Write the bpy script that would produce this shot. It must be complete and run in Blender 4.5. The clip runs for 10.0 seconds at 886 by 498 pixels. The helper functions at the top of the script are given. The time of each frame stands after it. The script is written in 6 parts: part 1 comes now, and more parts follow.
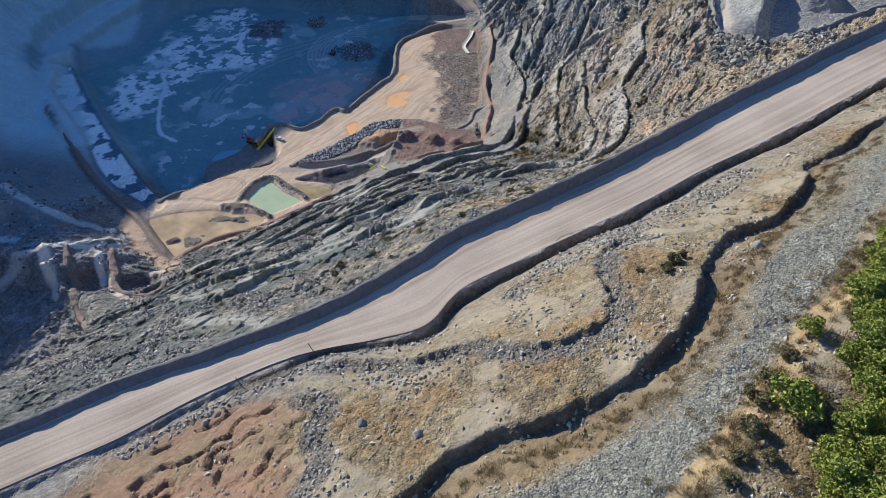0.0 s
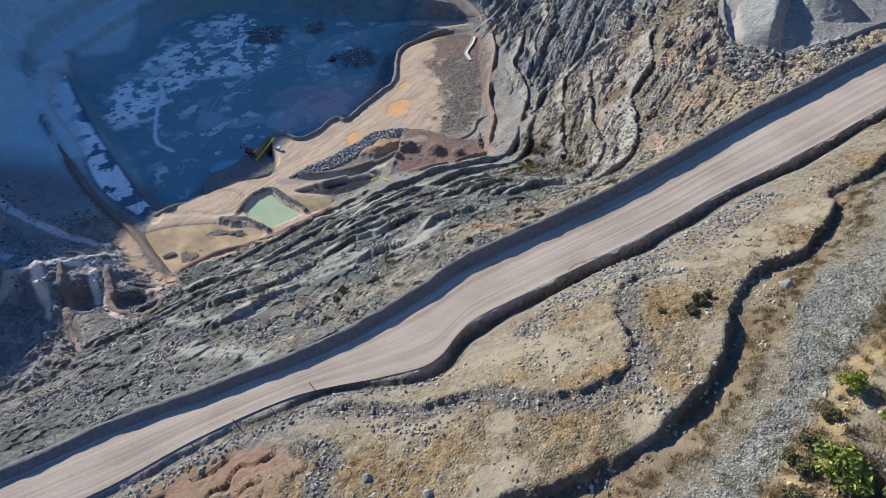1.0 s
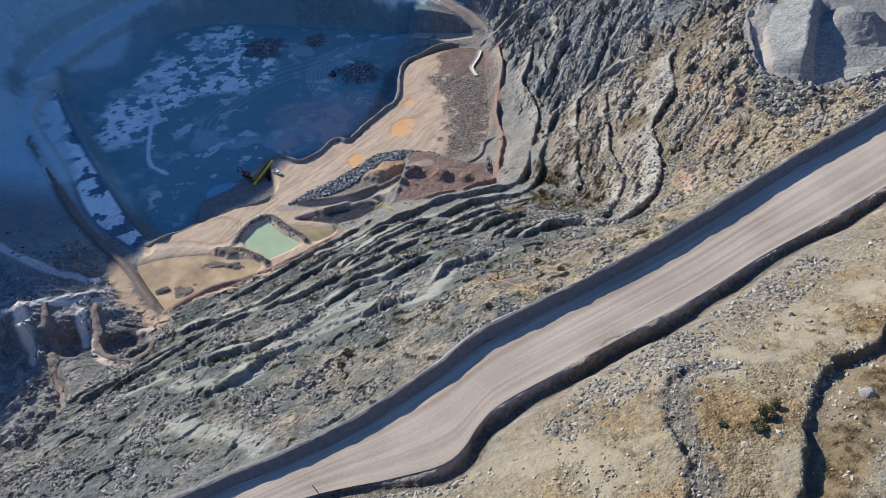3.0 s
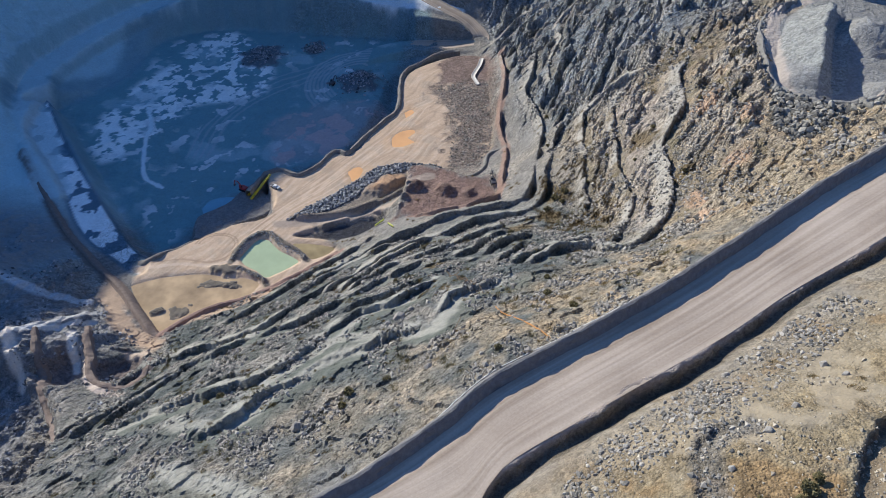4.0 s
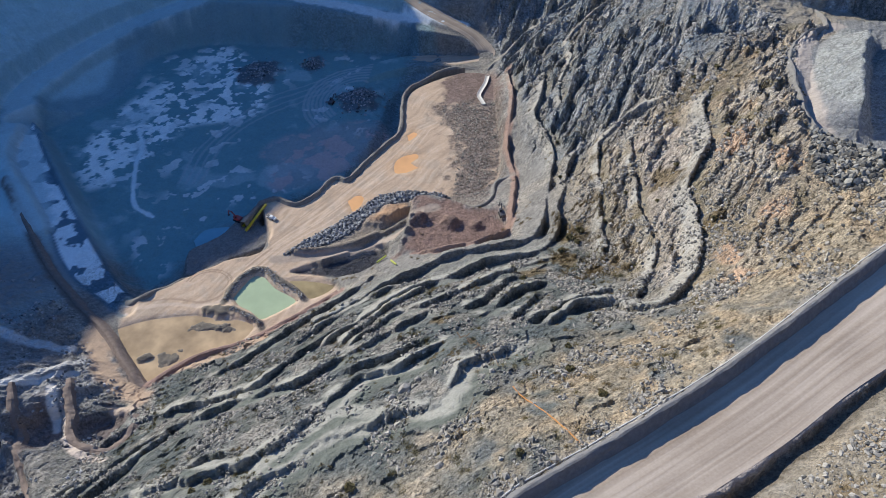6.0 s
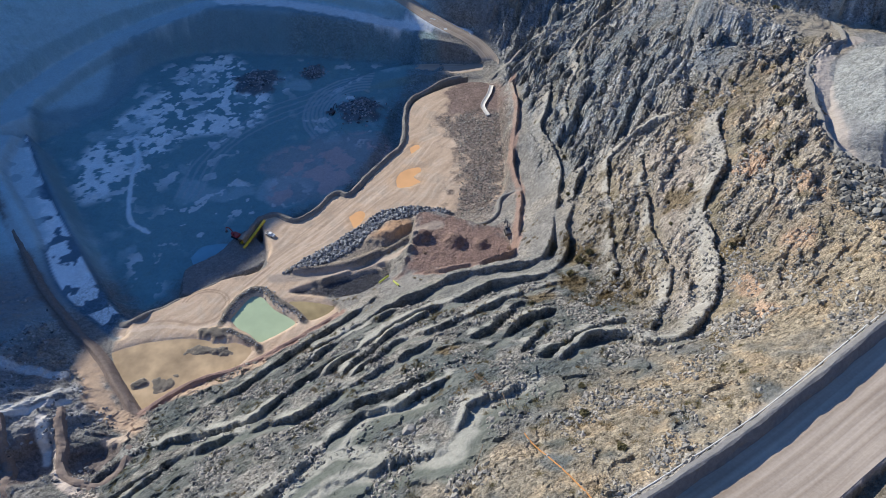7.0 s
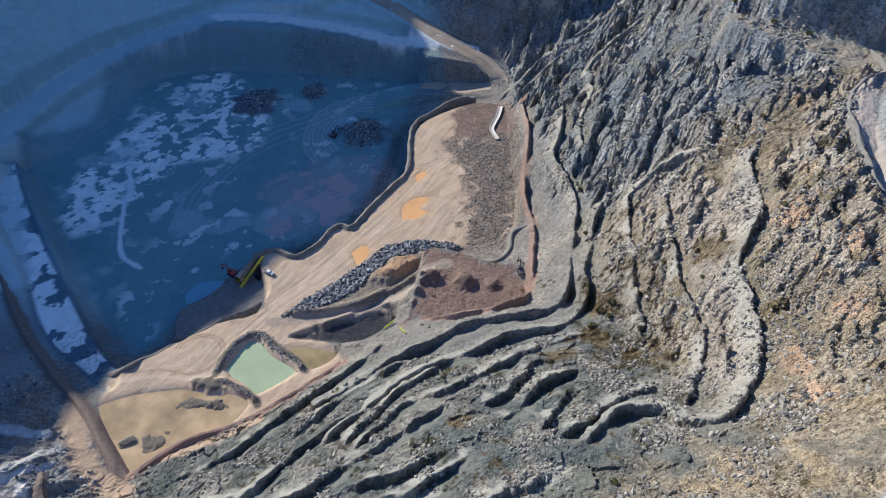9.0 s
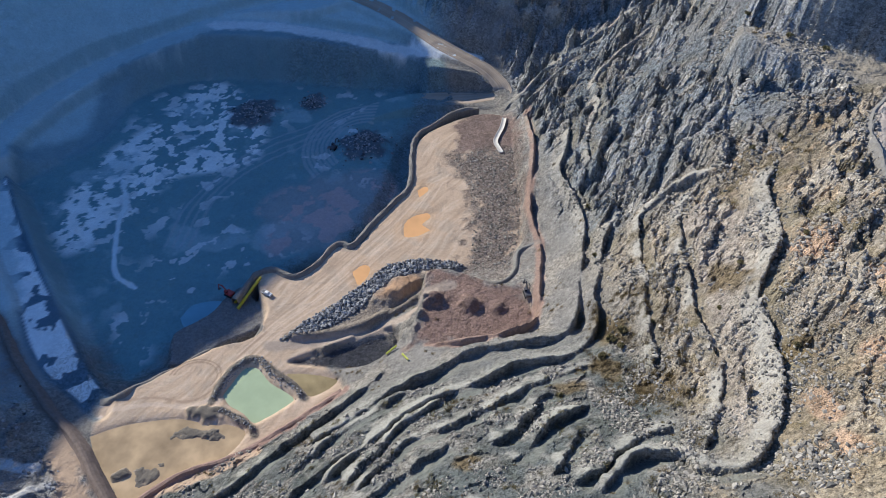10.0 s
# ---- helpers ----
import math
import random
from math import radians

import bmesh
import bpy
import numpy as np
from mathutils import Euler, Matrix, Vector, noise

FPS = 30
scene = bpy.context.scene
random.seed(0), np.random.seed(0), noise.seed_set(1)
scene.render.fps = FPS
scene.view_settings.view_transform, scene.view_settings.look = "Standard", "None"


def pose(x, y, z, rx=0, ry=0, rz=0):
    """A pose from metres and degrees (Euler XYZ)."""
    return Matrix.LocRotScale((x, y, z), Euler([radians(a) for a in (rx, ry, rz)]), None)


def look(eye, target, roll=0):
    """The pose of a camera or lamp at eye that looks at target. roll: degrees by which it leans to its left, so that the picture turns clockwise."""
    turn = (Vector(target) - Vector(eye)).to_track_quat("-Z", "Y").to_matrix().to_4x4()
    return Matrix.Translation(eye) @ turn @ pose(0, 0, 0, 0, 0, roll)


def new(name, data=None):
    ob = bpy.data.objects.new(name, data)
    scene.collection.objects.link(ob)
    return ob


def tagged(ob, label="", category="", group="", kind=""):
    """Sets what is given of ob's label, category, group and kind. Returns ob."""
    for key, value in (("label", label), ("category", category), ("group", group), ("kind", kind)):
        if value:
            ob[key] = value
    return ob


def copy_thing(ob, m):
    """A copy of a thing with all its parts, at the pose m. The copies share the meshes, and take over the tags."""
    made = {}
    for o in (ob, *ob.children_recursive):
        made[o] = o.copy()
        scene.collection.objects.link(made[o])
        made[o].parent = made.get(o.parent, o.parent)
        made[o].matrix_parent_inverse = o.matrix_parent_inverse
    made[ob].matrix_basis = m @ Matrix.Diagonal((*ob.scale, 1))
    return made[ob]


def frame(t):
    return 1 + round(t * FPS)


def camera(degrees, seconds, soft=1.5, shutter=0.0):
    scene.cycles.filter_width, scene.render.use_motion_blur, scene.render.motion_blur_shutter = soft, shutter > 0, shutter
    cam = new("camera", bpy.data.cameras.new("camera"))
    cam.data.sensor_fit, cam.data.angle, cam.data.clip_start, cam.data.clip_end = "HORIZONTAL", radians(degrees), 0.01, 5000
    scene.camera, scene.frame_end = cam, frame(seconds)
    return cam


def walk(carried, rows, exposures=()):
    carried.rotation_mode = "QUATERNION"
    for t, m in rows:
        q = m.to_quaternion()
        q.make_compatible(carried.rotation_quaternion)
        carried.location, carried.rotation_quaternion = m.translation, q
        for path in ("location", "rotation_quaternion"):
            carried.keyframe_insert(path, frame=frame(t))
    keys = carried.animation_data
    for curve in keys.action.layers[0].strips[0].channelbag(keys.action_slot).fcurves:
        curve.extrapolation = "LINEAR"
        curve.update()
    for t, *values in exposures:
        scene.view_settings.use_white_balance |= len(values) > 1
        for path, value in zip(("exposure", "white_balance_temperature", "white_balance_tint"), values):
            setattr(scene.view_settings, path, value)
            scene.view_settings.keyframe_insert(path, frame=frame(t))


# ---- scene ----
cam = camera(68.3, 10.0, soft=0.7)
METRES, EYE, TILT, LEAN, TURN = 120.0, 200.0, -45.0, 0.0, 0.0
ROWS = [
    (0.0, 0.0, 0.0, 0.0, -0.0, 0.0, 0.0),
    (0.5, -0.0075, 0.0297, 0.0286, -0.06, -0.04, 0.09),
    (1.0, -0.0149, 0.0594, 0.0588, -0.05, -0.07, 0.14),
    (1.5, -0.023, 0.09, 0.0903, -0.09, -0.14, 0.18),
    (2.0, -0.0308, 0.1228, 0.122, -0.1, -0.15, 0.22),
    (2.5, -0.0385, 0.1566, 0.1555, -0.1, -0.2, 0.24),
    (4.0, -0.0589, 0.2628, 0.2589, -0.18, -0.3, 0.45),
    (4.5, -0.0639, 0.2989, 0.2951, -0.21, -0.37, 0.56),
    (5.0, -0.0688, 0.3357, 0.3314, -0.2, -0.39, 0.53),
    (5.5, -0.0738, 0.3728, 0.369, -0.19, -0.46, 0.52),
    (7.0, -0.0888, 0.4837, 0.4773, -0.08, -0.58, 0.59),
    (7.5, -0.0948, 0.5208, 0.513, -0.06, -0.62, 0.61),
    (8.0, -0.0999, 0.558, 0.5487, 0.01, -0.64, 0.66),
    (8.5, -0.1049, 0.5951, 0.5851, 0.1, -0.66, 0.65),
    (9.0, -0.1102, 0.6318, 0.6225, 0.12, -0.69, 0.72),
    (9.5, -0.1141, 0.6689, 0.6598, 0.15, -0.73, 0.79),
    (10.0, -0.1203, 0.7059, 0.6972, 0.15, -0.77, 0.83),
]
walk(cam, [(t, pose(0, 0, EYE, TILT, LEAN, TURN) @ pose(METRES * x, METRES * y, METRES * z, 90 + pitch, roll, yaw)) for t, x, y, z, yaw, pitch, roll in ROWS])


# ---- light ----
SUN_RISE, SUN_FROM = 27.0, -46.0          # degrees above the horizon; clockwise from +y
world = bpy.data.worlds.new("sky")
scene.world = world
world.use_nodes = True
sky = world.node_tree.nodes.new("ShaderNodeTexSky")
sky.sky_type, sky.sun_disc = "NISHITA", False
sky.sun_elevation, sky.sun_rotation = radians(SUN_RISE), radians(SUN_FROM)
sky.air_density, sky.dust_density, sky.ozone_density = 0.8, 0.0, 9.0
backdrop_node = world.node_tree.nodes["Background"]
backdrop_node.inputs["Strength"].default_value = 0.175
world.node_tree.links.new(sky.outputs[0], backdrop_node.inputs["Color"])
sun = new("sun", bpy.data.lights.new("sun", "SUN"))
sun.data.energy, sun.data.angle, sun.data.color = 5.0, radians(0.5), (1.0, 0.95, 0.83)
sun_way = Vector((-math.sin(radians(SUN_FROM)) * math.cos(radians(SUN_RISE)), -math.cos(radians(SUN_FROM)) * math.cos(radians(SUN_RISE)), -math.sin(radians(SUN_RISE))))
sun.matrix_world = look((-300, 300, 400), Vector((-300, 300, 400)) + sun_way)
scene.view_settings.exposure = 0.22

# ---- small tools ----
rng = np.random.default_rng(7)
PERM = np.random.default_rng(3).permutation(512)
PERM = np.concatenate([PERM, PERM, PERM])
ANGLE = np.random.default_rng(5).uniform(0, 2 * np.pi, 512)


def perlin(x, y, seed=0):
    """Gradient noise, about -0.7 to 0.7."""
    xi, yi = np.floor(x).astype(int), np.floor(y).astype(int)
    fx, fy = x - xi, y - yi
    u, v = fx * fx * fx * (fx * (fx * 6 - 15) + 10), fy * fy * fy * (fy * (fy * 6 - 15) + 10)

    def corner(i, j):
        a = ANGLE[PERM[(PERM[(xi + i + seed * 37) % 512] + yi + j) % 512]]
        return np.cos(a) * (fx - i) + np.sin(a) * (fy - j)
    return (corner(0, 0) * (1 - u) + corner(1, 0) * u) * (1 - v) + (corner(0, 1) * (1 - u) + corner(1, 1) * u) * v


def fbm(x, y, size, octaves=4, seed=0, gain=0.5):
    out, amp = 0.0, 1.0
    for o in range(octaves):
        out = out + amp * perlin(x / size + 17.3 * o, y / size - 9.1 * o, seed + o)
        size, amp = size * 0.5, amp * gain
    return out


def ridged(x, y, size, octaves=4, seed=0):
    out, amp = 0.0, 1.0
    for o in range(octaves):
        out = out + amp * (1 - np.abs(perlin(x / size + 5.7 * o, y / size + 3.3 * o, seed + o)) * 2.6)
        size, amp = size * 0.5, amp * 0.5
    return out / 1.9


def facets(x, y, size, seed=0):
    """Blocky rock: tilted planes, one for each cell of a loose grid, with breaks between them."""
    gx, gy = x / size, y / size
    ix, iy = np.floor(gx).astype(int), np.floor(gy).astype(int)
    best, out = np.full(x.shape, 1e9), np.zeros(x.shape)
    table = np.random.default_rng(900 + seed).uniform(0, 1, (512, 5))
    for i in (-1, 0, 1):
        for j in (-1, 0, 1):
            h = table[PERM[(PERM[(ix + i + seed * 13) % 512] + iy + j) % 512]]
            dx, dy = gx - (ix + i + h[..., 0]), gy - (iy + j + h[..., 1])
            d = dx * dx + dy * dy
            hit = d < best
            best = np.where(hit, d, best)
            out = np.where(hit, (h[..., 2] - 0.5) * 0.5 + (h[..., 3] - 0.5) * 1.1 * dx + (h[..., 4] - 0.5) * 1.1 * dy, out)
    return out * size


def block_tone(x, y, size, seed=0):
    """One random value, -1 to 1, for each cell of a loose grid."""
    gx, gy = x / size, y / size
    ix, iy = np.floor(gx).astype(int), np.floor(gy).astype(int)
    best, out = np.full(x.shape, 1e9), np.zeros(x.shape)
    table = np.random.default_rng(700 + seed).uniform(0, 1, (512, 3))
    for i in (-1, 0, 1):
        for j in (-1, 0, 1):
            h = table[PERM[(PERM[(ix + i + seed * 29) % 512] + iy + j) % 512]]
            d = (gx - (ix + i + h[..., 0])) ** 2 + (gy - (iy + j + h[..., 1])) ** 2
            hit = d < best
            best, out = np.where(hit, d, best), np.where(hit, h[..., 2] * 2 - 1, out)
    return out


def saw(u):
    """A rib of tilted rock: a long rise, then a sharp break."""
    f = u - np.floor(u)
    return np.where(f < 0.74, f / 0.74, (1 - f) / 0.26) - 0.5


def smooth(a, b, x):
    t = np.clip((x - a) / (b - a), 0, 1)
    return t * t * (3 - 2 * t)


def spline(points, step=2.0):
    """A smooth line through the plan's points, resampled about every step metres."""
    p = np.array(points, float)
    q = np.vstack([2 * p[0] - p[1], p, 2 * p[-1] - p[-2]])
    out = []
    for i in range(len(p) - 1):
        a, b, c, d = q[i:i + 4]
        n = max(2, int(np.linalg.norm(c[:2] - b[:2]) / step))
        t = np.linspace(0, 1, n, endpoint=False)[:, None]
        out.append(0.5 * (2 * b + (c - a) * t + (2 * a - 5 * b + 4 * c - d) * t ** 2 + (3 * b - a - 3 * c + d) * t ** 3))
    out.append(p[-1:])
    return np.vstack(out)


# ---- the plan: lines in metres, each from south-west to north-east or north ----
def grade(x):
    """Height of the haul road."""
    return 87 + 0.098 * x


def on_grade(xy, up=0.0):
    return [(x, y, grade(x) + up) for x, y in xy]


haul_nw = on_grade([(-170, 32), (-128, 50), (-90, 67), (-70, 77), (-47, 86), (-28, 94), (-9, 106), (3, 116), (16, 123), (31, 131), (47, 140), (61, 149), (76, 159), (90, 168), (104, 176), (121, 187), (139, 197), (180, 222), (240, 260)])
haul_se = on_grade([(-170, 14), (-128, 33), (-84, 56), (-65, 65), (-54, 72), (-45, 77), (-36, 80.5), (-27, 85), (-18, 86), (-10, 86.5), (-5, 88), (-1, 91.5), (2, 97), (7, 100.5), (15, 105), (24, 110), (31, 114), (42, 119), (52, 125), (60, 130), (75, 139), (89, 146), (100, 152.5), (127, 169), (170, 195), (240, 237)])
terrace = [(-40, 20, 104), (-7, 42, 106), (1, 48, 108), (8, 51, 110), (15, 52, 112), (22, 54, 114), (28, 57, 115), (34, 62, 116), (38, 66, 117), (42, 70, 117), (45, 77, 116.5), (50, 85, 115), (57, 93, 113), (66, 97, 112.5), (73, 104, 111), (81, 114, 109), (83, 120, 108), (88, 122.5, 108), (95, 127, 109), (107, 136, 110), (150, 160, 112)]
gravel_se = [(-10, 5, 116), (28, 36, 119), (34, 41, 120), (42, 50, 121), (49, 58, 121), (57, 65, 121), (65, 72, 120.5), (74, 85, 119), (88, 98, 118), (130, 125, 118)]
upper_slope = [(-120, 68, 66), (-90, 84, 66), (-49, 105, 71), (-29, 121, 65), (-9, 131, 74), (4, 129, 85), (16, 153, 69), (41, 148, 84), (66, 176, 74), (71, 190, 68), (90, 190, 84)]
shoulder = [(83, 198, 76), (96, 216, 84), (100, 236, 83), (106, 250, 81), (112, 268, 79), (120, 285, 76), (117, 305, 73), (110, 326, 69), (97, 345, 60)]
bench_a = [(-21, 265, -1), (-8, 262, 4), (4, 263, 7), (15, 266, 8), (20, 274, 7), (23, 291, 2), (27, 318, -4), (26, 338, -7), (26, 353, -6), (29, 370, -4), (32, 393, -4), (32, 427, -10)]
bench_b = [(-60, 222, 3), (-32, 243, 3), (-20, 247, 5), (-8, 254, 7), (4, 256, 9), (19, 255, 13), (27, 257, 14), (32, 264, 15), (36, 281, 13), (41, 303, 9), (44, 319, 8), (44, 334, 7), (41, 349, 4), (40, 361, 4), (46, 378, 6), (50, 402, 5)]
bench_c = [(-52, 202, 16), (-41, 216, 13), (-27, 228, 12), (-15, 234, 13), (-1, 239, 15), (10, 244, 16), (25, 245, 18), (34, 251, 18.5), (38, 260, 19), (39, 272, 18), (44, 286, 18), (46, 295, 18), (52, 307, 20), (56, 308, 23)]
bench_d = [(48, 226, 31), (49, 234, 30), (51, 245, 30), (51, 256, 30), (54, 271, 31), (56, 287, 29), (59, 299, 30), (66, 303, 36), (74, 302, 45), (87, 298, 56)]
bench_e = [(46, 194, 50), (51, 199, 48), (58, 212, 46), (62, 223, 45), (61, 235, 43), (62, 247, 42), (65, 272, 41), (69, 289, 41), (75, 298, 46)]
bench_f = [(19, 181, 54), (27, 190, 50), (34, 195, 48), (42, 194, 50), (45, 188, 54), (52, 186, 58), (62, 194, 59), (68, 205, 58), (72, 222, 57), (73, 235, 58), (75, 241, 58), (82, 251, 61), (87, 264, 61), (89, 278, 60), (95, 289, 63)]
bench_g = [(51, 352, 13), (55, 376, 15), (63, 397, 17), (66, 424, 13), (75, 432, 19), (84, 437, 25), (94, 439, 34), (106, 442, 43)]
crest_n = [(19, 440, -18), (31, 451, -13), (44, 460, -5), (57, 464, 5), (72, 464, 16), (86, 463, 27), (98, 466, 36), (120, 470, 50)]
crest_n2 = [(31, 438, -13), (43, 446, -7), (55, 453, 3), (68, 450, 12)]
spoil_a = [(-41, 195, 26), (-33, 205, 23), (-27, 213, 20), (-16, 217, 21), (-4, 223, 21), (5, 228, 22), (14, 232, 21), (26, 238, 21), (35, 239, 22)]
spoil_b = [(-64, 208, 9), (-56, 219, 5), (-48, 227, 3), (-36, 235, 4), (-28, 241, 4)]
spoil_c = [(-45, 199, 22), (-38, 210, 18), (-31, 221, 14), (-20, 229, 14), (-13, 233, 14)]
spoil_d = [(-128, 144, 17), (-124, 151, 14), (-117, 161, 9), (-109, 170, 6), (-102, 178, 4)]
spoil_e = [(-41, 182, 33), (-30, 182, 37), (-19, 186, 39), (-12, 189, 41)]
spoil_f = [(-79, 148, 37), (-72, 152, 37), (-62, 150, 43)]
ledge_a = [(-26, 79, 88), (-19, 78, 90), (-9, 74, 95), (-3, 73, 98), (4, 74, 101), (8, 72, 104)]
ledge_b = [(8, 71, 104), (15, 68, 108), (21, 68, 110), (26, 70, 111), (29, 74, 111), (30, 81, 110), (30, 89, 107), (33, 96, 105), (40, 99, 105)]
ledge_c = [(-29, 71, 89), (-22, 65, 93), (-25, 60, 95), (-21, 53, 98), (-24, 48, 99)]
ledge_d = [(-16, 71, 94), (-9, 70, 97), (-2, 68, 101)]
slope_a = [(-125, 172, 0), (-119, 182, -4), (-110, 188, -2), (-88, 189, 6), (-73, 186, 15), (-66, 194, 15), (-54, 206, 14), (-39, 222, 9)]
slope_b = [(-121, 142, 20), (-118, 155, 11), (-112, 165, 8), (-104, 173, 6), (-89, 180, 10), (-76, 181, 17), (-64, 182, 22), (-53, 184, 26), (-44, 189, 27), (-35, 194, 29), (-24, 202, 28), (-12, 211, 27)]
slope_c = [(-102, 141, 30), (-91, 143, 34), (-76, 143, 42), (-62, 145, 46), (-51, 152, 45), (-42, 166, 40), (-32, 174, 41), (-22, 175, 44), (-12, 181, 46), (-5, 188, 43)]
slope_d = [(-70, 122, 56), (-59, 129, 56), (-53, 138, 52), (-46, 143, 51), (-41, 150, 49), (-29, 152, 53), (-20, 154, 56), (-11, 152, 61), (-7, 160, 60), (-3, 168, 57), (4, 171, 56), (14, 175, 56)]
slope_e = [(-4, 206, 32), (3, 210, 31), (9, 217, 29), (15, 226, 25), (22, 228, 25)]
slope_f = [(0, 197, 38), (8, 204, 36), (14, 212, 33), (20, 216, 32), (28, 219, 30)]
slope_g = [(10, 190, 46), (16, 198, 43), (21, 206, 38), (26, 206, 40)]
slope_h = [(13, 186, 49), (22, 190, 51), (32, 199, 45), (40, 203, 44), (48, 206, 43)]
rib_low = [(-113, 145, 21), (-108, 156, 15), (-104, 169, 8), (-95, 176, 8)]
rib_mid = [(-104, 202, -6), (-86, 209, -3), (-68, 227, -4), (-51, 242, -4), (-36, 256, -4)]
levee_w = [(-232, 330, -15), (-197, 284, -14.5), (-181, 265, -14.5), (-164, 248, -14), (-149, 235, -14), (-135, 219, -13.5), (-124, 206, -13)]
levee_s = [(-123, 206, -13), (-114, 214, -13), (-105, 220, -12.5), (-92, 224, -11.5), (-79, 231, -11), (-66, 240, -10.5), (-53, 250, -9.5)]
spur_a = [(-185, 180, 12), (-165, 193, 7), (-153, 207, -2), (-148, 215, -9)]
spur_left = [(-160, 196, 6), (-153, 181, 5), (-146, 168, 6), (-128, 146, 15)]
spur_mid = [(-147, 204, -5), (-140, 189, -2), (-134, 178, -1), (-121, 173, 1), (-117, 180, -3), (-117, 190, -6)]
west_slope = [(-240, 190, 20), (-206, 236, 6), (-183, 226, 1), (-167, 221, -4), (-154, 221, -11)]
ramp_w = [(-205, 300, -14), (-229, 345, -11), (-248, 376, -12), (-261, 416, -15), (-257, 446, -17), (-247, 468, -16), (-224, 492, -12), (-189, 508, -5), (-161, 518, 1), (-139, 524, 4), (-95, 532, 8), (-50, 545, 16)]
hairpin = [(-100, 548, 16), (-59, 527, 8), (-36, 511, 3), (-12, 491, -4), (9, 479, -10), (21, 467, -15), (19, 456, -18), (5, 459, -20), (-12, 462, -21), (-36, 462, -23), (-60, 454, -26), (-77, 434, -28)]
north_leg = [(-160, 514, 0), (-134, 512, 0), (-108, 508, -1), (-72, 500, -4), (-43, 490, -6), (-15, 485, -7), (4, 482, -9)]
wall_toe = [(-30, 520, 9), (10, 496, -2), (40, 480, -1), (60, 480, 9), (85, 480, 28), (112, 480, 48)]
wall_top = [(-120, 620, 90), (-20, 562, 80), (40, 524, 78), (75, 516, 85), (110, 508, 98), (170, 490, 120)]
crag_toe = [(96, 372, 52), (107, 372, 57), (119, 346, 68), (143, 336, 77), (180, 335, 84), (230, 330, 92)]
crag_top = [(106, 396, 62), (116, 368, 88), (130, 352, 108), (150, 344, 122), (185, 343, 130), (240, 338, 134)]
bowl = [(148, 330, 79), (142, 309, 78), (133, 304, 77), (126, 298, 76.5), (120, 287, 76.5), (113, 265, 79), (108, 247, 81), (106, 231, 84), (108, 220, 87), (114, 211, 91), (128, 209, 96), (170, 230, 99)]
# west_rim stays out of view, its heights set to throw shade on the pit
west_rim = [(-420, 150, 70), (-470, 300, 180), (-442, 390, 202), (-430, 440, 200), (-426, 474, 188), (-420, 494, 172), (-411, 512, 165), (-345, 590, 169), (-308, 655, 171), (-292, 740, 184), (-285, 790, 182)]
far_rim = [(280, 60, 128), (300, 200, 118), (310, 420, 132), (250, 620, 140), (60, 740, 120), (-150, 760, 120)]
near_rim = [(-400, -40, 80), (-200, -60, 95), (-60, -60, 112), (60, -60, 126), (180, -40, 130)]
CONTROL = [haul_nw, haul_se, terrace, gravel_se, upper_slope, shoulder, bench_a, bench_b, bench_c, bench_d, bench_e, bench_f, bench_g, crest_n, slope_a, slope_b, slope_c, slope_d, slope_e, slope_f, slope_g, slope_h, spoil_a, spoil_d, spoil_e, ledge_a, ledge_b, levee_w, levee_s, spur_a, spur_left, west_slope, ramp_w, hairpin, north_leg, wall_toe, wall_top, crag_toe, crag_top, bowl, west_rim, far_rim, near_rim]

# plan outlines
pit_floor = [(-251, 388), (-214, 432), (-206, 478), (-171, 497), (-118, 494), (-81, 488), (-30, 474), (-42, 425), (-50, 385), (-62, 352), (-88, 330), (-112, 312), (-130, 287), (-136, 274), (-148, 270), (-166, 290), (-190, 323), (-214, 356), (-238, 388)]
mud_flat = [(-147, 249), (-133, 257), (-123, 264), (-113, 273), (-93, 280), (-91, 290), (-98, 314), (-91, 316), (-81, 312), (-72, 320), (-64, 331), (-56, 330), (-46, 348), (-38, 361), (-31, 374), (-29, 408), (-15, 425), (8, 436), (22, 430), (23, 400), (22, 345), (14, 322), (-22, 312), (-46, 285), (-62, 268), (-55, 252), (-80, 233), (-105, 222), (-122, 209), (-134, 222)]
platform = [(-126, 270), (-128, 285), (-120, 292), (-114, 298), (-111, 305), (-104, 311), (-98, 303), (-93, 290), (-106, 281), (-117, 272)]
red_yard = [(-28, 266), (-24, 285), (-21, 304), (-8, 303), (6, 296), (16, 292), (20, 278), (15, 269), (4, 266), (-10, 266)]
bowl_floor = [(150, 318), (140, 300), (128, 294), (119, 275), (113, 255), (110, 238), (112, 224), (122, 217), (170, 240), (200, 300)]
gravel_field = [(-20, 16), (2, 34), (9, 39), (16, 41), (25, 47), (33, 54), (41, 62), (48, 69), (61, 84), (70, 95), (79, 106), (95, 125), (140, 150), (160, 140), (104, 112), (84, 94), (77, 88), (67, 76), (57, 67), (50, 59), (39, 47), (28, 36), (-4, 8)]
red_soil = [(-95, 30), (-72, 50), (-63, 61), (-51, 69), (-40, 72), (-32, 70), (-28, 62), (-26, 48), (-30, 20)]
stone_field = [(-14, 396), (5, 402), (27, 402), (26, 370), (22, 341), (13, 309), (-4, 313), (-2, 330), (-1, 370)]
dark_hollow = [(-76, 267.5), (-64, 272), (-49, 278), (-37, 283), (-34, 276), (-37, 268), (-47, 264), (-65, 266)]
trail = [(12, 18, 0), (30, 36, 0), (33, 39, 0), (40, 45, 0), (50, 55, 0), (57, 63, 0), (65, 69, 0), (70, 72, 0), (78, 78, 0)]
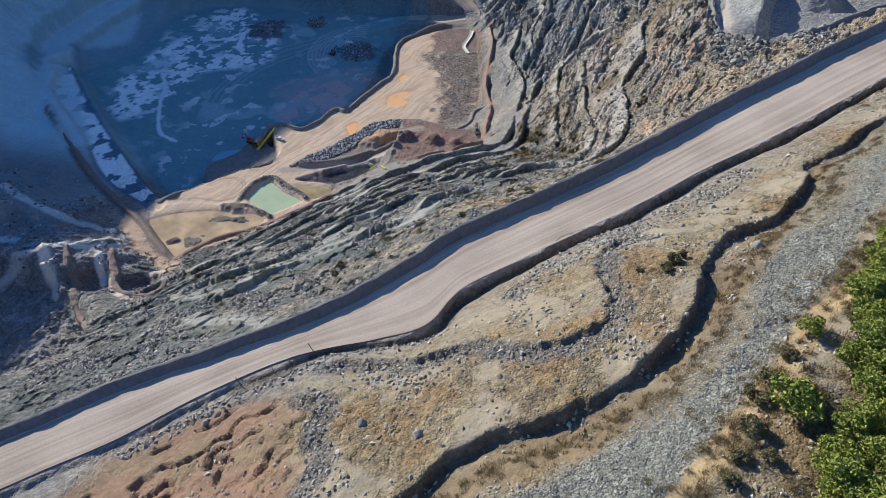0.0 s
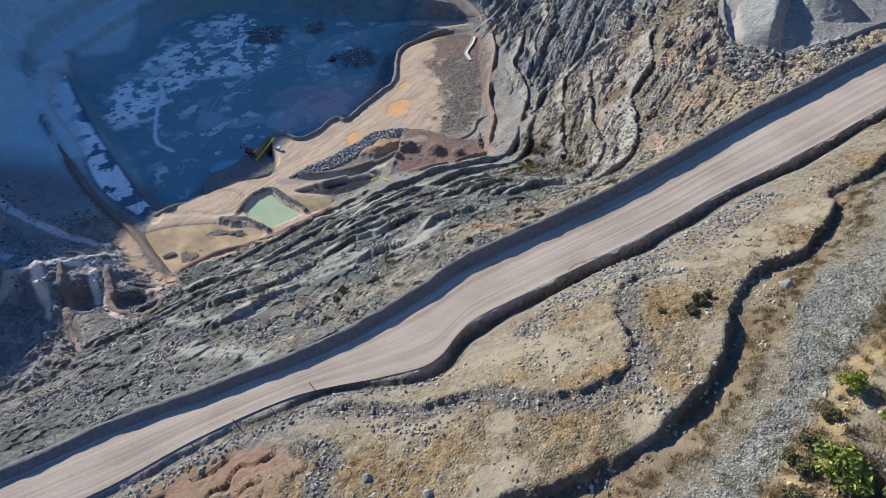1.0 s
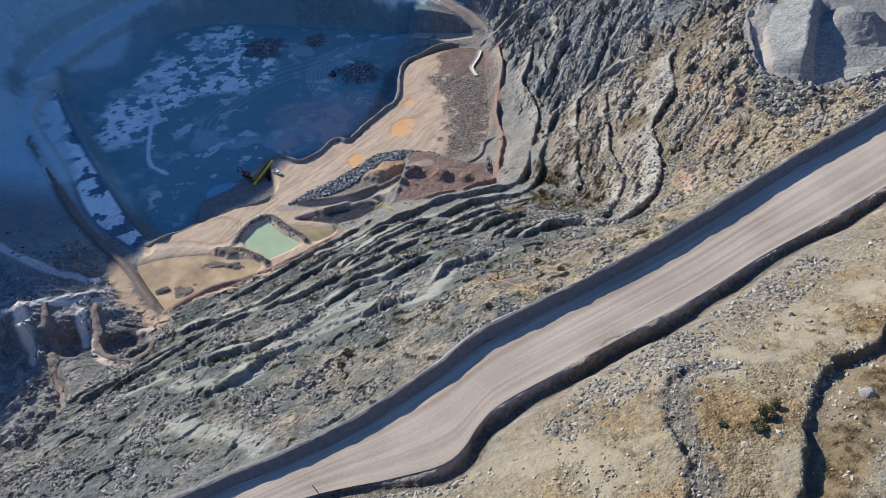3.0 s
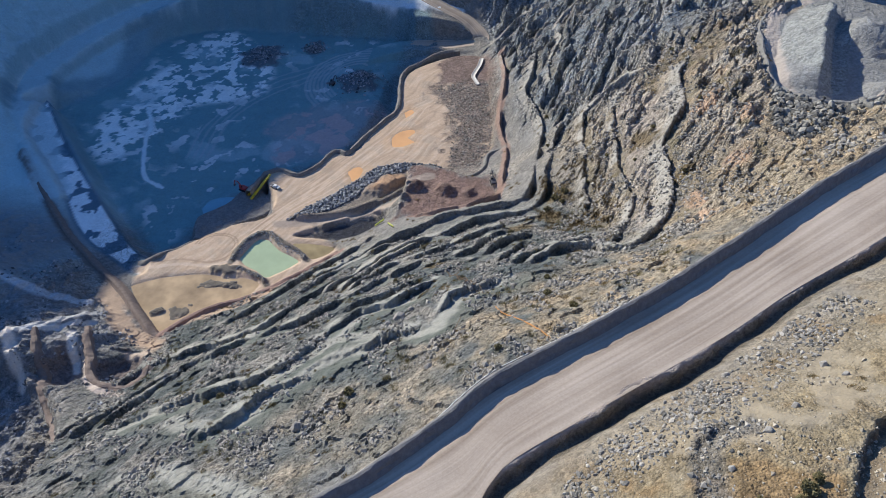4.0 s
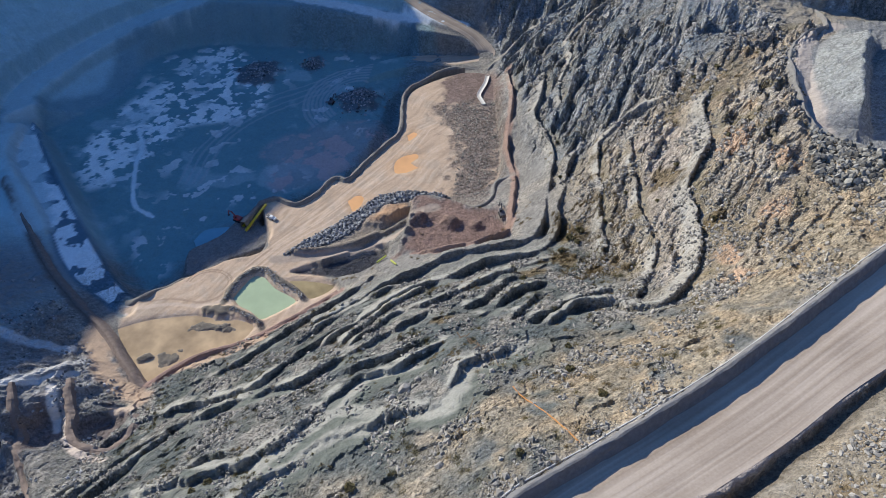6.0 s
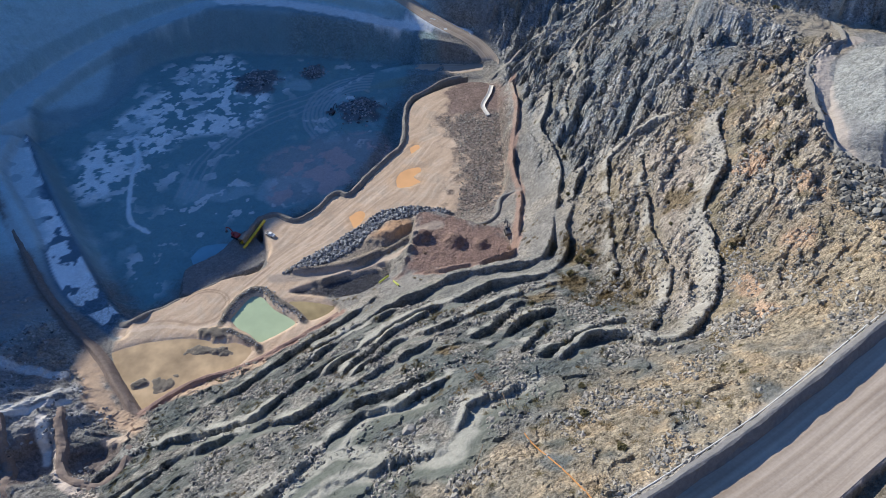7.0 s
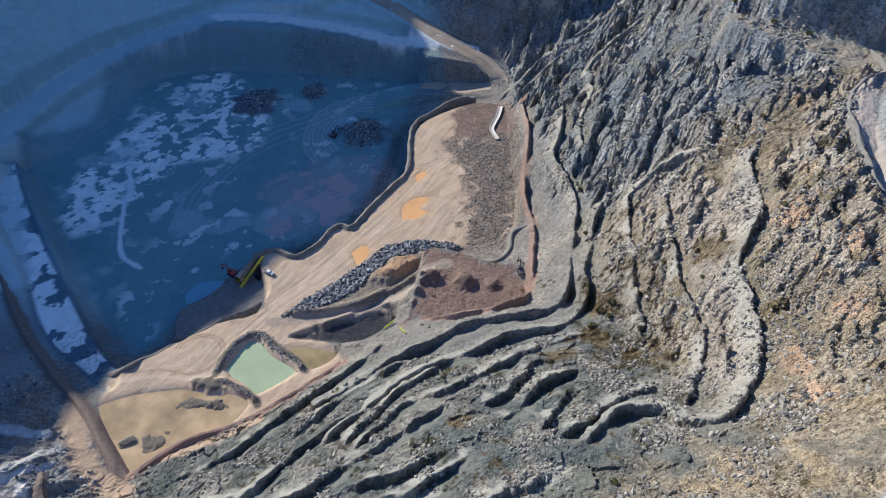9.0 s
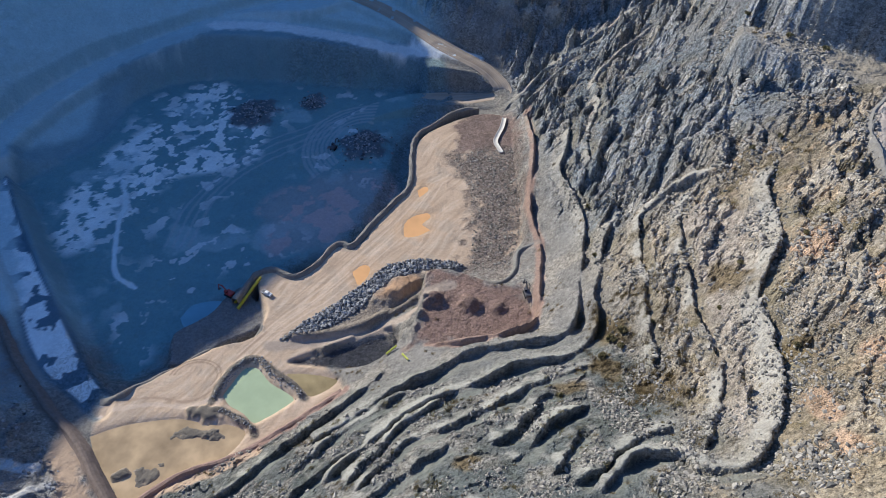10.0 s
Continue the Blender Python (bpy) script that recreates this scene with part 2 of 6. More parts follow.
floor_slabs = [(-246, 390), (-226, 358), (-202, 324), (-179, 294), (-157, 266), (-143, 252), (-143, 244), (-157, 254), (-172, 265), (-186, 281), (-202, 306), (-221, 330), (-240, 356)]
wet_patch = [(-218, 361), (-216, 392), (-207, 424), (-186, 458), (-173, 494), (-150, 492), (-120, 450), (-118, 412), (-140, 400), (-160, 395), (-176, 360), (-198, 338)]
purple_patch = [(-110, 376), (-84, 395), (-46, 399), (-42, 380), (-61, 352), (-82, 341), (-101, 341)]

# ---- the ground's grid: fine where the flight looks, widening to the horizon ----
def axis(*stops):
    """Grid lines: (from, step) one after another up to the last, then wider and wider to the horizon."""
    core = np.concatenate([np.arange(a, b, st) for (a, st), (b, _) in zip(stops[:-1], stops[1:])])

    def grow(st):
        out, x = [], 0.0
        while x < 3000:
            st = min(st * 1.16, 160)
            x += st
            out.append(x)
        return np.array(out)
    return np.concatenate([core[0] - grow(stops[0][1])[::-1], core, core[-1] + grow(stops[-2][1])])


XS = axis((-280, 1.2), (-182, 0.6), (-150, 0.5), (140, 0.8), (180, 0))
YS = axis((22, 0.5), (462, 0.9), (545, 0))
NX, NY = len(XS), len(YS)
GX, GY = np.meshgrid(XS, YS)


def base_surface():
    """A thin plate through the plan's lines."""
    p = np.vstack([spline(l, 14.0) for l in CONTROL])
    p = np.vstack([p, [(-2500, 0, 90), (2500, 0, 130), (0, -2500, 110), (0, 2500, 130)]])
    n = len(p)
    d = np.linalg.norm(p[:, None, :2] - p[None, :, :2], axis=-1) + 1e-9
    k = d * d * np.log(d) / 1e4
    q = np.c_[np.ones(n), p[:, :2] / 100]
    a = np.zeros((n + 3, n + 3))
    a[:n, :n], a[:n, n:], a[n:, :n] = k + 0.012 * np.eye(n), q, q.T
    w = np.linalg.solve(a, np.r_[p[:, 2], 0, 0, 0])
    cx, cy = np.arange(-520, 361, 4.0), np.arange(-160, 801, 4.0)
    mx, my = np.meshgrid(cx, cy)
    flat = np.c_[mx.ravel(), my.ravel()]
    z = np.empty(len(flat))
    for i in range(0, len(flat), 4000):
        f = flat[i:i + 4000]
        d = np.linalg.norm(f[:, None] - p[None, :, :2], axis=-1) + 1e-9
        z[i:i + 4000] = np.c_[d * d * np.log(d) / 1e4, np.ones(len(f)), f / 100] @ w
    z = np.clip(z, -40, 190).reshape(mx.shape)
    fx = np.clip((XS - cx[0]) / 4, 0, len(cx) - 1.001)
    fy = np.clip((YS - cy[0]) / 4, 0, len(cy) - 1.001)
    ix, iy = fx.astype(int), fy.astype(int)
    ux, uy = (fx - ix)[None, :], (fy - iy)[:, None]
    a, b = z[np.ix_(iy, ix)], z[np.ix_(iy, ix + 1)]
    c, e = z[np.ix_(iy + 1, ix)], z[np.ix_(iy + 1, ix + 1)]
    return (a * (1 - ux) + b * ux) * (1 - uy) + (c * (1 - ux) + e * ux) * uy


Z = base_surface()


def window(lo, hi):
    return slice(*np.searchsorted(YS, (lo[1], hi[1]))), slice(*np.searchsorted(XS, (lo[0], hi[0])))


def beside(line, reach):
    """Near a line: the window, the distance (right of the line positive), the line's height and the length along it."""
    p = spline(line)
    win = window(p[:, :2].min(0) - reach, p[:, :2].max(0) + reach)
    gx, gy = GX[win], GY[win]
    best = np.full(gx.shape, 1e9)
    side, high, along = np.zeros(gx.shape), np.zeros(gx.shape), np.zeros(gx.shape)
    x0, y0, run = win[1].start, win[0].start, 0.0
    for a, b in zip(p[:-1], p[1:]):
        v = b[:2] - a[:2]
        length = np.hypot(*v) + 1e-9
        lo, hi = np.minimum(a, b)[:2] - reach, np.maximum(a, b)[:2] + reach
        sub = window(lo, hi)
        sub = (slice(max(sub[0].start - y0, 0), max(sub[0].stop - y0, 0)), slice(max(sub[1].start - x0, 0), max(sub[1].stop - x0, 0)))
        qx, qy = gx[sub] - a[0], gy[sub] - a[1]
        if qx.size:
            t = np.clip((qx * v[0] + qy * v[1]) / length ** 2, 0, 1)
            d = np.hypot(qx - t * v[0], qy - t * v[1])
            hit = d < best[sub]
            best[sub] = np.where(hit, d, best[sub])
            side[sub] = np.where(hit, np.sign(qx * v[1] - qy * v[0]), side[sub])
            high[sub] = np.where(hit, a[2] + t * (b[2] - a[2]), high[sub])
            along[sub] = np.where(hit, run + t * length, along[sub])
        run += length
    return win, best * np.where(side == 0, 1, side), high, along, run


def inside(outline, reach=8.0):
    """Near an outline: the window and the signed distance, inside positive."""
    p = np.array(outline, float)
    loop = [tuple(q) + (0.0,) for q in p] + [tuple(p[0]) + (0.0,)]
    q = spline(loop)
    win = window(q[:, :2].min(0) - reach, q[:, :2].max(0) + reach)
    gx, gy = GX[win], GY[win]
    odd = np.zeros(gx.shape, bool)
    for a, b in zip(q[:-1], q[1:]):
        if a[1] != b[1]:
            odd ^= ((a[1] > gy) != (b[1] > gy)) & (gx < (b[0] - a[0]) * (gy - a[1]) / (b[1] - a[1]) + a[0])
    w2, d, _, _, _ = beside(loop, reach)
    full = np.full(gx.shape, 1e9)
    oy, ox = w2[0].start - win[0].start, w2[1].start - win[1].start
    full[max(oy, 0):max(oy, 0) + d.shape[0], max(ox, 0):max(ox, 0) + d.shape[1]] = np.abs(d)[:full.shape[0], :full.shape[1]]
    return win, np.where(odd, 1, -1) * np.minimum(full, reach)


# ---- relief ----
wall_mask = smooth(38, 60, GX + 0.10 * (GY - 250)) * smooth(165, 205, GY + 0.25 * GX)      # the rocky east wall
wall_mask = np.maximum(wall_mask, smooth(500, 520, GY + 0.3 * GX) * smooth(-60, -10, GX))
slope_mask = smooth(100, 125, GY - 0.5 * GX) * (1 - smooth(232, 262, GY - 0.1 * GX)) * (1 - wall_mask) * smooth(-150, -110, GX)
south_mask = 1 - smooth(70, 100, GY - 0.55 * GX)
rough = 0.35 + 0.9 * slope_mask + 2.0 * wall_mask
NEAR = np.full(Z.shape, 1e9)
STEPS = np.zeros(Z.shape)


FACE, CREST, TREAD = (np.zeros(Z.shape) for _ in range(3))


def bench(line, drop=1.6, tread=5.0, face=8.0, berm=1.3, wobble=0.6, solid=0.0):
    """A bench: a spilled face on the left up to the lip on the line, then a short steep drop to the tread. The nearest line rules."""
    win, s, _, along, run = beside(line, max(tread * 2, face) + 3)
    gx, gy = GX[win], GY[win]
    s = s + wobble * (1.3 * fbm(gx, gy, 10, 4, 61, 0.6) + 0.6 * fbm(gx, gy, 2.2, 2, 65))
    ends = smooth(0, 6, along) * smooth(0, 6, run - along)
    tall = ends * np.clip(0.85 + 1.5 * fbm(gx, gy, 17, 3, 71), 0.15, 1.5)
    crest = berm * np.clip(1 + s / face, 0, 1) ** 1.3
    back = np.where(s < 1.2, berm * 0.95 - (drop + berm * 0.95) * smooth(0.0, 1.2, s), -drop * (1 - smooth(1.2, tread * 1.9, s)))
    off = tall * np.where(s < 0, crest, back)
    d = np.abs(s) + 3 * (1 - ends)
    hit = d < NEAR[win]
    NEAR[win] = np.where(hit, d, NEAR[win])
    STEPS[win] = np.where(hit, off, STEPS[win])
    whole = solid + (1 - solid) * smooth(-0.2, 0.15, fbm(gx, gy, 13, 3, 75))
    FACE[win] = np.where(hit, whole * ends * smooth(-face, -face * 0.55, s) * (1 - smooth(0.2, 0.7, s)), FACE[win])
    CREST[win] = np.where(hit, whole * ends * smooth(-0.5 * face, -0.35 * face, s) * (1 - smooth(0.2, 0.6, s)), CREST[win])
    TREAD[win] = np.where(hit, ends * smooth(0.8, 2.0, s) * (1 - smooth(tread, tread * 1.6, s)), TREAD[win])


bench(bench_f, 2.4, 3.5, 8.5, 2.2, 0.9, 0.6)
for line in (bench_d, bench_e):
    bench(line, 2.0, 2.6, 4.5, 1.7, 1.0)
for line in (bench_g, crest_n, crest_n2):
    bench(line, 1.8, 2.6, 4.0, 1.4, 1.1)
for line in (bench_b, bench_c):
    bench(line, 2.6, 4.5, 7.5, 2.0, 0.6, 0.5)
for line in (slope_a, slope_b, slope_e, slope_f, slope_g, slope_h, rib_low, rib_mid):
    bench(line, 2.2, 4.0, 6.5, 1.7, 1.3)
for line in (slope_c, slope_d):
    bench(line, 1.2, 5.0, 7.5, 1.5, 1.6)
for line in (spoil_a, spoil_b, spoil_c, spoil_d, spoil_e, spoil_f):
    bench(line, 1.9, 3.4, 5.5, 1.5, 1.3)
for line in (ledge_a, ledge_b, ledge_c, ledge_d):
    bench(line, 0.8, 3.0, 4.5, 0.9, 1.2)
for line in ([(-20, 540, 38), (10, 519, 36), (40, 503, 38), (75, 497, 48), (112, 492, 66)], [(-15, 550, 60), (20, 527, 58), (45, 514, 60), (80, 506, 68), (112, 500, 82)], [(-10, 525, 15), (15, 506, 14), (42, 492, 15), (62, 489, 24)]):
    bench(line, 2.6, 3.5, 5.0, 2.4, 1.6)
bench(bench_a, 2.4, 4.5, 6.5, 1.5, 0.4)
for x, y, deep, r in ((-146, 182, 6, 8), (-129, 185, 4, 7), (-172, 165, 15, 19), (-190, 205, 6, 14)):
    Z -= deep * np.exp(-((np.hypot(GX - x, GY - y) + 2.5 * fbm(GX, GY, 7, 3, 63)) / r) ** 5)
calm = smooth(0.5, 4.0, NEAR) * (1 - 0.6 * FACE) * (1 - 0.55 * TREAD)
rough = rough * (0.3 + 0.7 * calm)
wall_rock, slope_rock = wall_mask * calm, slope_mask * (0.15 + 0.85 * calm)
warp = fbm(GX, GY, 30, 3, 4) * 10
sx, sy = GX * 0.94 - GY * 0.34, GX * 0.34 + GY * 0.94          # strata run north, leaning east
crag = ridged(sx + warp, sy / 3.0, 13, 5, 11) - 0.55
steep = smooth(55, 75, GX) * smooth(285, 320, GY) * (1 - smooth(108, 128, GX))          # the upper crags
Z += (wall_rock + 0.15 * wall_mask) * 1.6 * crag
Z += steep * (wall_rock * 0.8 + 0.2) * 6.0 * (ridged(sx * 0.8 + warp, sy / 1.5, 30, 3, 17) - 0.5)
wx, wy = 2.5 * fbm(GX, GY, 8, 3, 33), 2.5 * fbm(GX, GY, 8, 3, 34)
north_rock = smooth(270, 310, GY - 0.2 * GX)
rocky = smooth(-0.14, 0.14, fbm(sx, sy / 1.8, 26, 3, 37) + 0.05 + 0.06 * north_rock + 0.16 * smooth(44, 52, GX) * (1 - smooth(96, 108, GX)) * smooth(212, 222, GY))          # bare rock here, scree between
rocky *= 0.2 + 0.8 * smooth(20, 48, GY - 0.55 * GX - 112)
block = block_tone(sx + wx, (sy + wy) / 1.5, 9, 3)
small_block = block_tone(sx - wy, (sy + wx) / 1.6, 4, 4)
big_block = block_tone(sx + 2 * wx, (sy + 2 * wy) / 1.3, 20, 5)
ribs = 2.9 * saw((sx + 0.6 * warp + 4.5 * block) / 11) + (1.6 - 0.6 * north_rock) * saw((sx + 1.2 * wx + 2.2 * small_block) / 4.3) + 0.5 * small_block
ribs = ribs + north_rock * (3.4 * saw((sx + 0.8 * warp + 9 * big_block) / 23) + 1.6 * big_block)
Z += (0.08 + 0.92 * rocky) * wall_rock * (1.1 + 0.5 * north_rock) * ribs
Z += (0.2 + 0.8 * rocky) * (wall_rock + 0.1 * wall_mask) * ((0.3 + 0.6 * north_rock) * facets(sx + wx, (sy + wy) / 2.2, 6.5, 1) + 0.8 * facets(sx - wy, (sy + wx) / 1.6, 2.6, 2) + 0.5 * facets(sx, sy / 1.4, 1.5, 8))
Z += slope_rock * (0.25 * facets(GX + wx, GY + wy, 6.0, 3) + 0.25 * facets(GX, GY, 2.2, 4))
Z += south_mask * 0.22 * facets(GX + wx, GY + wy, 3.0, 5)
bed = ridged(GX * 0.6 - GY * 0.8, (GX * 0.8 + GY * 0.6) / 3.5, 9, 5, 21) - 0.5
Z += slope_rock * 1.1 * bed
Z += STEPS
west_mask = np.where(GY > 195, 1 - smooth(-16, -6, GX + 124 + (GY - 206) * 0.87), 1 - smooth(-150, -128, GX)) * (1 - smooth(260, 300, GY)) + (1 - smooth(-275, -255, GX))
Z += np.clip(west_mask, 0, 1) * 3.5 * (ridged(GX + warp, GY, 16, 5, 35) - 0.5)
rough = rough + np.clip(west_mask, 0, 1)
Z += rough * 0.6 * fbm(GX, GY, 9, 5, 41, 0.6)
Z += (0.2 + 0.8 * calm) * np.clip(wall_mask + slope_mask, 0, 1) * 0.3 * (ridged(GX, GY, 2.8, 2, 45) - 0.5)
Z += south_mask * (0.8 * fbm(GX, GY, 14, 6, 51, 0.62) + 1.1 * np.maximum(0, ridged(GX, GY, 16, 3, 55) - 0.6))


def bank(line, height, width, wobble=0.4, keep=0.0):
    """A windrow of heaped soil along a line."""
    win, s, _, along, run = beside(line, width * 4)
    s = s + wobble * fbm(GX[win], GY[win], 11, 4, 81)
    fade = keep or 3.0
    ends = smooth(0, fade, along) * smooth(0, fade, run - along)
    Z[win] += ends * height * (0.92 + 0.3 * fbm(GX[win], GY[win], 12, 3, 91)) * np.exp(-np.abs(s / width) ** 2.4)


def level(outline, z, edge=3.0, ripple=0.15, out=0.0):
    win, d = inside(outline, 14)
    d = d + out + 0.8 * fbm(GX[win], GY[win], 8, 2, 101)
    m = smooth(-edge, 0.5, d)
    Z[win] = Z[win] * (1 - m) + (z + ripple * fbm(GX[win], GY[win], 6, 4, 111)) * m


def bed_road(line, half, edge=4.0):
    win, s, high, _, _ = beside(line, half + edge + 4)
    m = 1 - smooth(half, half + edge, np.abs(s))
    Z[win] = Z[win] * (1 - m) + high * m


bed_road(ramp_w, 8.0, 5.0)
bed_road(north_leg, 11.0, 4.0)
level([(-141, 158), (-130, 138), (-125, 122), (-132, 110), (-178, 84), (-220, 130), (-215, 175), (-182, 182), (-162, 174), (-150, 168)], -3.0, 7.0, 2.5)
level(pit_floor, -28, 8.0, 0.7)
bed_road(hairpin, 6.5, 4.0)
level(mud_flat, -15.6, 3.0, 0.12)
level(platform, -20, 4.0, 0.4)
level(floor_slabs, -17.2, 3.0, 0.2)
level(red_yard, -3.5, 3.0, 0.5)
level(dark_hollow, -17.0, 2.0, 0.5)
level(bowl_floor, 77.5, 6.0, 0.3)
ledge_flat = [(104, 362), (125, 347), (143, 332), (162, 326), (152, 312), (134, 317), (118, 335), (104, 352)]
level(ledge_flat, 75.0, 5.0, 1.2)
win, d = inside([(47, 345), (57, 345), (59, 324), (54, 318), (48, 328)], 6)          # a niche sunk in the wall to give a dark, shaded patch
Z[win] -= 5.5 * smooth(-1.0, 1.5, d)


def lay_haul_road():
    """The haul road's bed between its two edges."""
    outline = [p[:2] for p in haul_nw] + [p[:2] for p in haul_se[::-1]]
    win, d = inside(outline, 16)
    m = smooth(-5.0, 0.0, d)
    g = grade(GX[win])
    Z[win] = Z[win] * (1 - m) + (g - 0.3) * m


win, d = inside(red_soil, 10)
across = GY[win] * 0.80 - GX[win] * 0.60 + 2.6 * fbm(GX[win], GY[win], 6, 4, 57)
crack = ridged(across, (GX[win] * 0.80 + GY[win] * 0.60) / 2.6, 5.0, 1, 59)
Z[win] -= smooth(-3, 5, d) * 1.5 * smooth(0.36, 0.47, crack) * smooth(-0.2, 0.05, fbm(GX[win], GY[win], 11, 2, 58))
lay_haul_road()


def drop_off(line, deep, run_out, wobble=0.8, lip=0.3, low_west=0.3):
    """A short steep fall on the right of a line, whose foot rises again slowly."""
    win, s, _, along, run = beside(line, run_out + 4)
    gx, gy = GX[win], GY[win]
    s = s + wobble * (fbm(gx, gy, 10, 4, 151, 0.6) + 0.6 * fbm(gx, gy, 2.5, 2, 155))
    tall = np.clip(0.9 + 1.0 * fbm(gx, gy, 24, 2, 161), 0.25, 1.3) * smooth(0, 8, along) * smooth(0, 8, run - along)
    tall *= low_west + (1 - low_west) * smooth(-12, 6, gx)
    Z[win] += tall * (lip * np.exp(-((s + 0.8) / 0.9) ** 2) - deep * smooth(-0.2, 1.0, s) * (1 - smooth(1.4, run_out, s)))


drop_off(haul_se, 2.9, 6.5, 1.0, 0.3)
drop_off(terrace, 2.7, 10.0, 1.0, 0.15, 1.0)
bank(spur_a, 1.6, 2.4)
flat_edge = [(-146, 251, 0), (-138, 253, 0), (-133, 258, 0), (-124, 264, 0), (-115, 273, 0), (-104, 279, 0), (-93, 281, 0), (-89, 286, 0)]
flat_edge_n = [(-105, 300, 0), (-101, 308, 0), (-98, 314, 0), (-91, 316.5, 0), (-81, 312.5, 0), (-72, 320, 0), (-64, 332, 0), (-57, 331, 0), (-48, 347, 0), (-39, 361, 0), (-32, 374, 0), (-30, 411, 0), (-20, 425, 0), (-8, 437, 0), (6, 443, 0)]
pile_bank = [(-79, 279, 0), (-67, 280, 0), (-53, 283, 0), (-40, 290, 0), (-28, 298, 0), (-22, 306, 0), (-19, 311, 0)]
red_bank = [(-20, 311, 0), (-9, 308.5, 0), (0, 303, 0), (9, 299, 0), (15, 305, 0), (18, 318, 0), (26, 321, 0)]
bank(pile_bank, 2.4, 2.0)
bank([(-66, 272, 0), (-54, 277, 0), (-40, 281, 0), (-34, 275, 0)], 1.6, 1.6)
for x, y, h, r in ((-19, 288, 3.6, 3.6), (-5, 285, 3.4, 3.6), (7, 283, 1.8, 2.4), (-26, 288, 3.2, 3.6), (-27, 281, 3.4, 3.4), (-29, 275, 2.6, 3.0), (-33, 305, 3.0, 6.0), (-42, 300, 2.0, 5.0), (-130, 458, 3.0, 13.0), (-60, 424, 4.0, 13.0)):
    win = window((x - 3 * r, y - 3 * r), (x + 3 * r, y + 3 * r))
    d = np.hypot(GX[win] - x, GY[win] - y) + 0.5 * r * fbm(GX[win], GY[win], r, 3, 121)
    Z[win] += h * np.exp(-np.abs(d / r) ** 2.6)
# the crushed-stone stockpiles in the bowl: a long ridge, steep on its far side, and two heaps
win, s_, _, along, run = beside([(121, 238, 0), (124, 246, 0), (128.5, 256, 0), (134, 268, 0), (141, 281, 0), (152, 297, 0)], 24)
s_ = s_ + 1.2 * fbm(GX[win], GY[win], 9, 3, 131)
ridge = np.where(s_ < 0, 1 + s_ / 13.5, 1 - s_ / 5.5) * smooth(-4, 9, along) * smooth(-4, 10, run - along)
Z[win] = np.maximum(Z[win], 77.5 + 9.0 * np.minimum(ridge, 0.95))
for x, y, h, r in ((158, 276, 9, 15), (134, 222, 4.5, 8), (146, 238, 4, 8)):
    win = window((x - 30, y - 30), (x + 30, y + 30))
    d = np.hypot(GX[win] - x, GY[win] - y) / r + 0.08 * fbm(GX[win], GY[win], 8, 3, 131)
    Z[win] = np.maximum(Z[win], 77.5 + h * np.minimum(0.9, 1.2 * (1 - d)))
# ponds lie in hollows
pond = [(-101, 253), (-98, 260), (-94, 266.5), (-88, 266), (-82, 259.5), (-75, 255), (-71, 251), (-76, 246), (-81, 242.5), (-86, 240), (-91, 244.5), (-97, 248)]
ochre_pond = [(-146, 237), (-137, 241), (-126, 243.5), (-111, 244.5), (-102, 242), (-95, 242), (-87, 239), (-87, 234), (-92, 227), (-101, 220.5), (-109, 216.5), (-117, 210.5), (-125, 210), (-138, 224)]
small_pond = [(-81, 263), (-72, 263.5), (-62, 262), (-55, 259.5), (-58, 254.5), (-66, 250.5), (-74, 255), (-78, 259.5)]
blue_pond = [(-131, 299), (-127, 306), (-116, 308), (-113, 304), (-118, 298.5), (-127, 294)]
puddle_a = [(-35, 345), (-31, 351), (-22, 354), (-20, 349), (-24, 345), (-20, 341), (-27, 336), (-34, 336)]
puddle_b = [(-57, 315), (-52, 320), (-47, 318), (-48, 311), (-53, 306)]
puddle_c = [(-29, 370), (-24, 374), (-21, 370), (-27, 363)]


def hollow(outline, z, deep, edge=1.2):
    win, d = inside(outline, 8)
    m = smooth(-edge, 1.5, d)
    Z[win] = Z[win] * (1 - m) + (z - deep * smooth(0, 3, d)) * m


hollow(pond, -16.5, 1.5)
hollow(ochre_pond, -16.0, 0.7, 2.0)
hollow(small_pond, -15.9, 0.5)
hollow(blue_pond, -26.5, 1.0)
for p in (puddle_a, puddle_b, puddle_c):
    hollow(p, -15.7, 0.3)
bank([(-103, 250, 0), (-101, 259, 0), (-96, 267, 0), (-89, 269, 0), (-82, 263, 0), (-73, 257, 0), (-68, 251, 0)], 0.9, 1.3)
bank([(-97, 245, 0), (-92, 242, 0), (-87, 240, 0), (-84, 236, 0)], 1.3, 1.3)
for x, y, h, rx, ry in ((-128, 222, 1.5, 2.6, 2.2), (-118, 221, 0.85, 4.5, 4.0), (-107, 237, 0.85, 7.0, 2.6), (-99, 236, 0.8, 4.0, 2.0), (-104, 245, 1.4, 6.0, 3.0)):
    win = window((x - 16, y - 16), (x + 16, y + 16))
    d = np.hypot((GX[win] - x) / rx, (GY[win] - y) / ry) + 0.9 * fbm(GX[win], GY[win], 4, 3, 121)
    Z[win] += h * np.exp(-np.abs(d) ** 2.6)
Z += 0.10 * fbm(GX, GY, 2.6, 3, 141, 0.6) * (0.15 + rough)


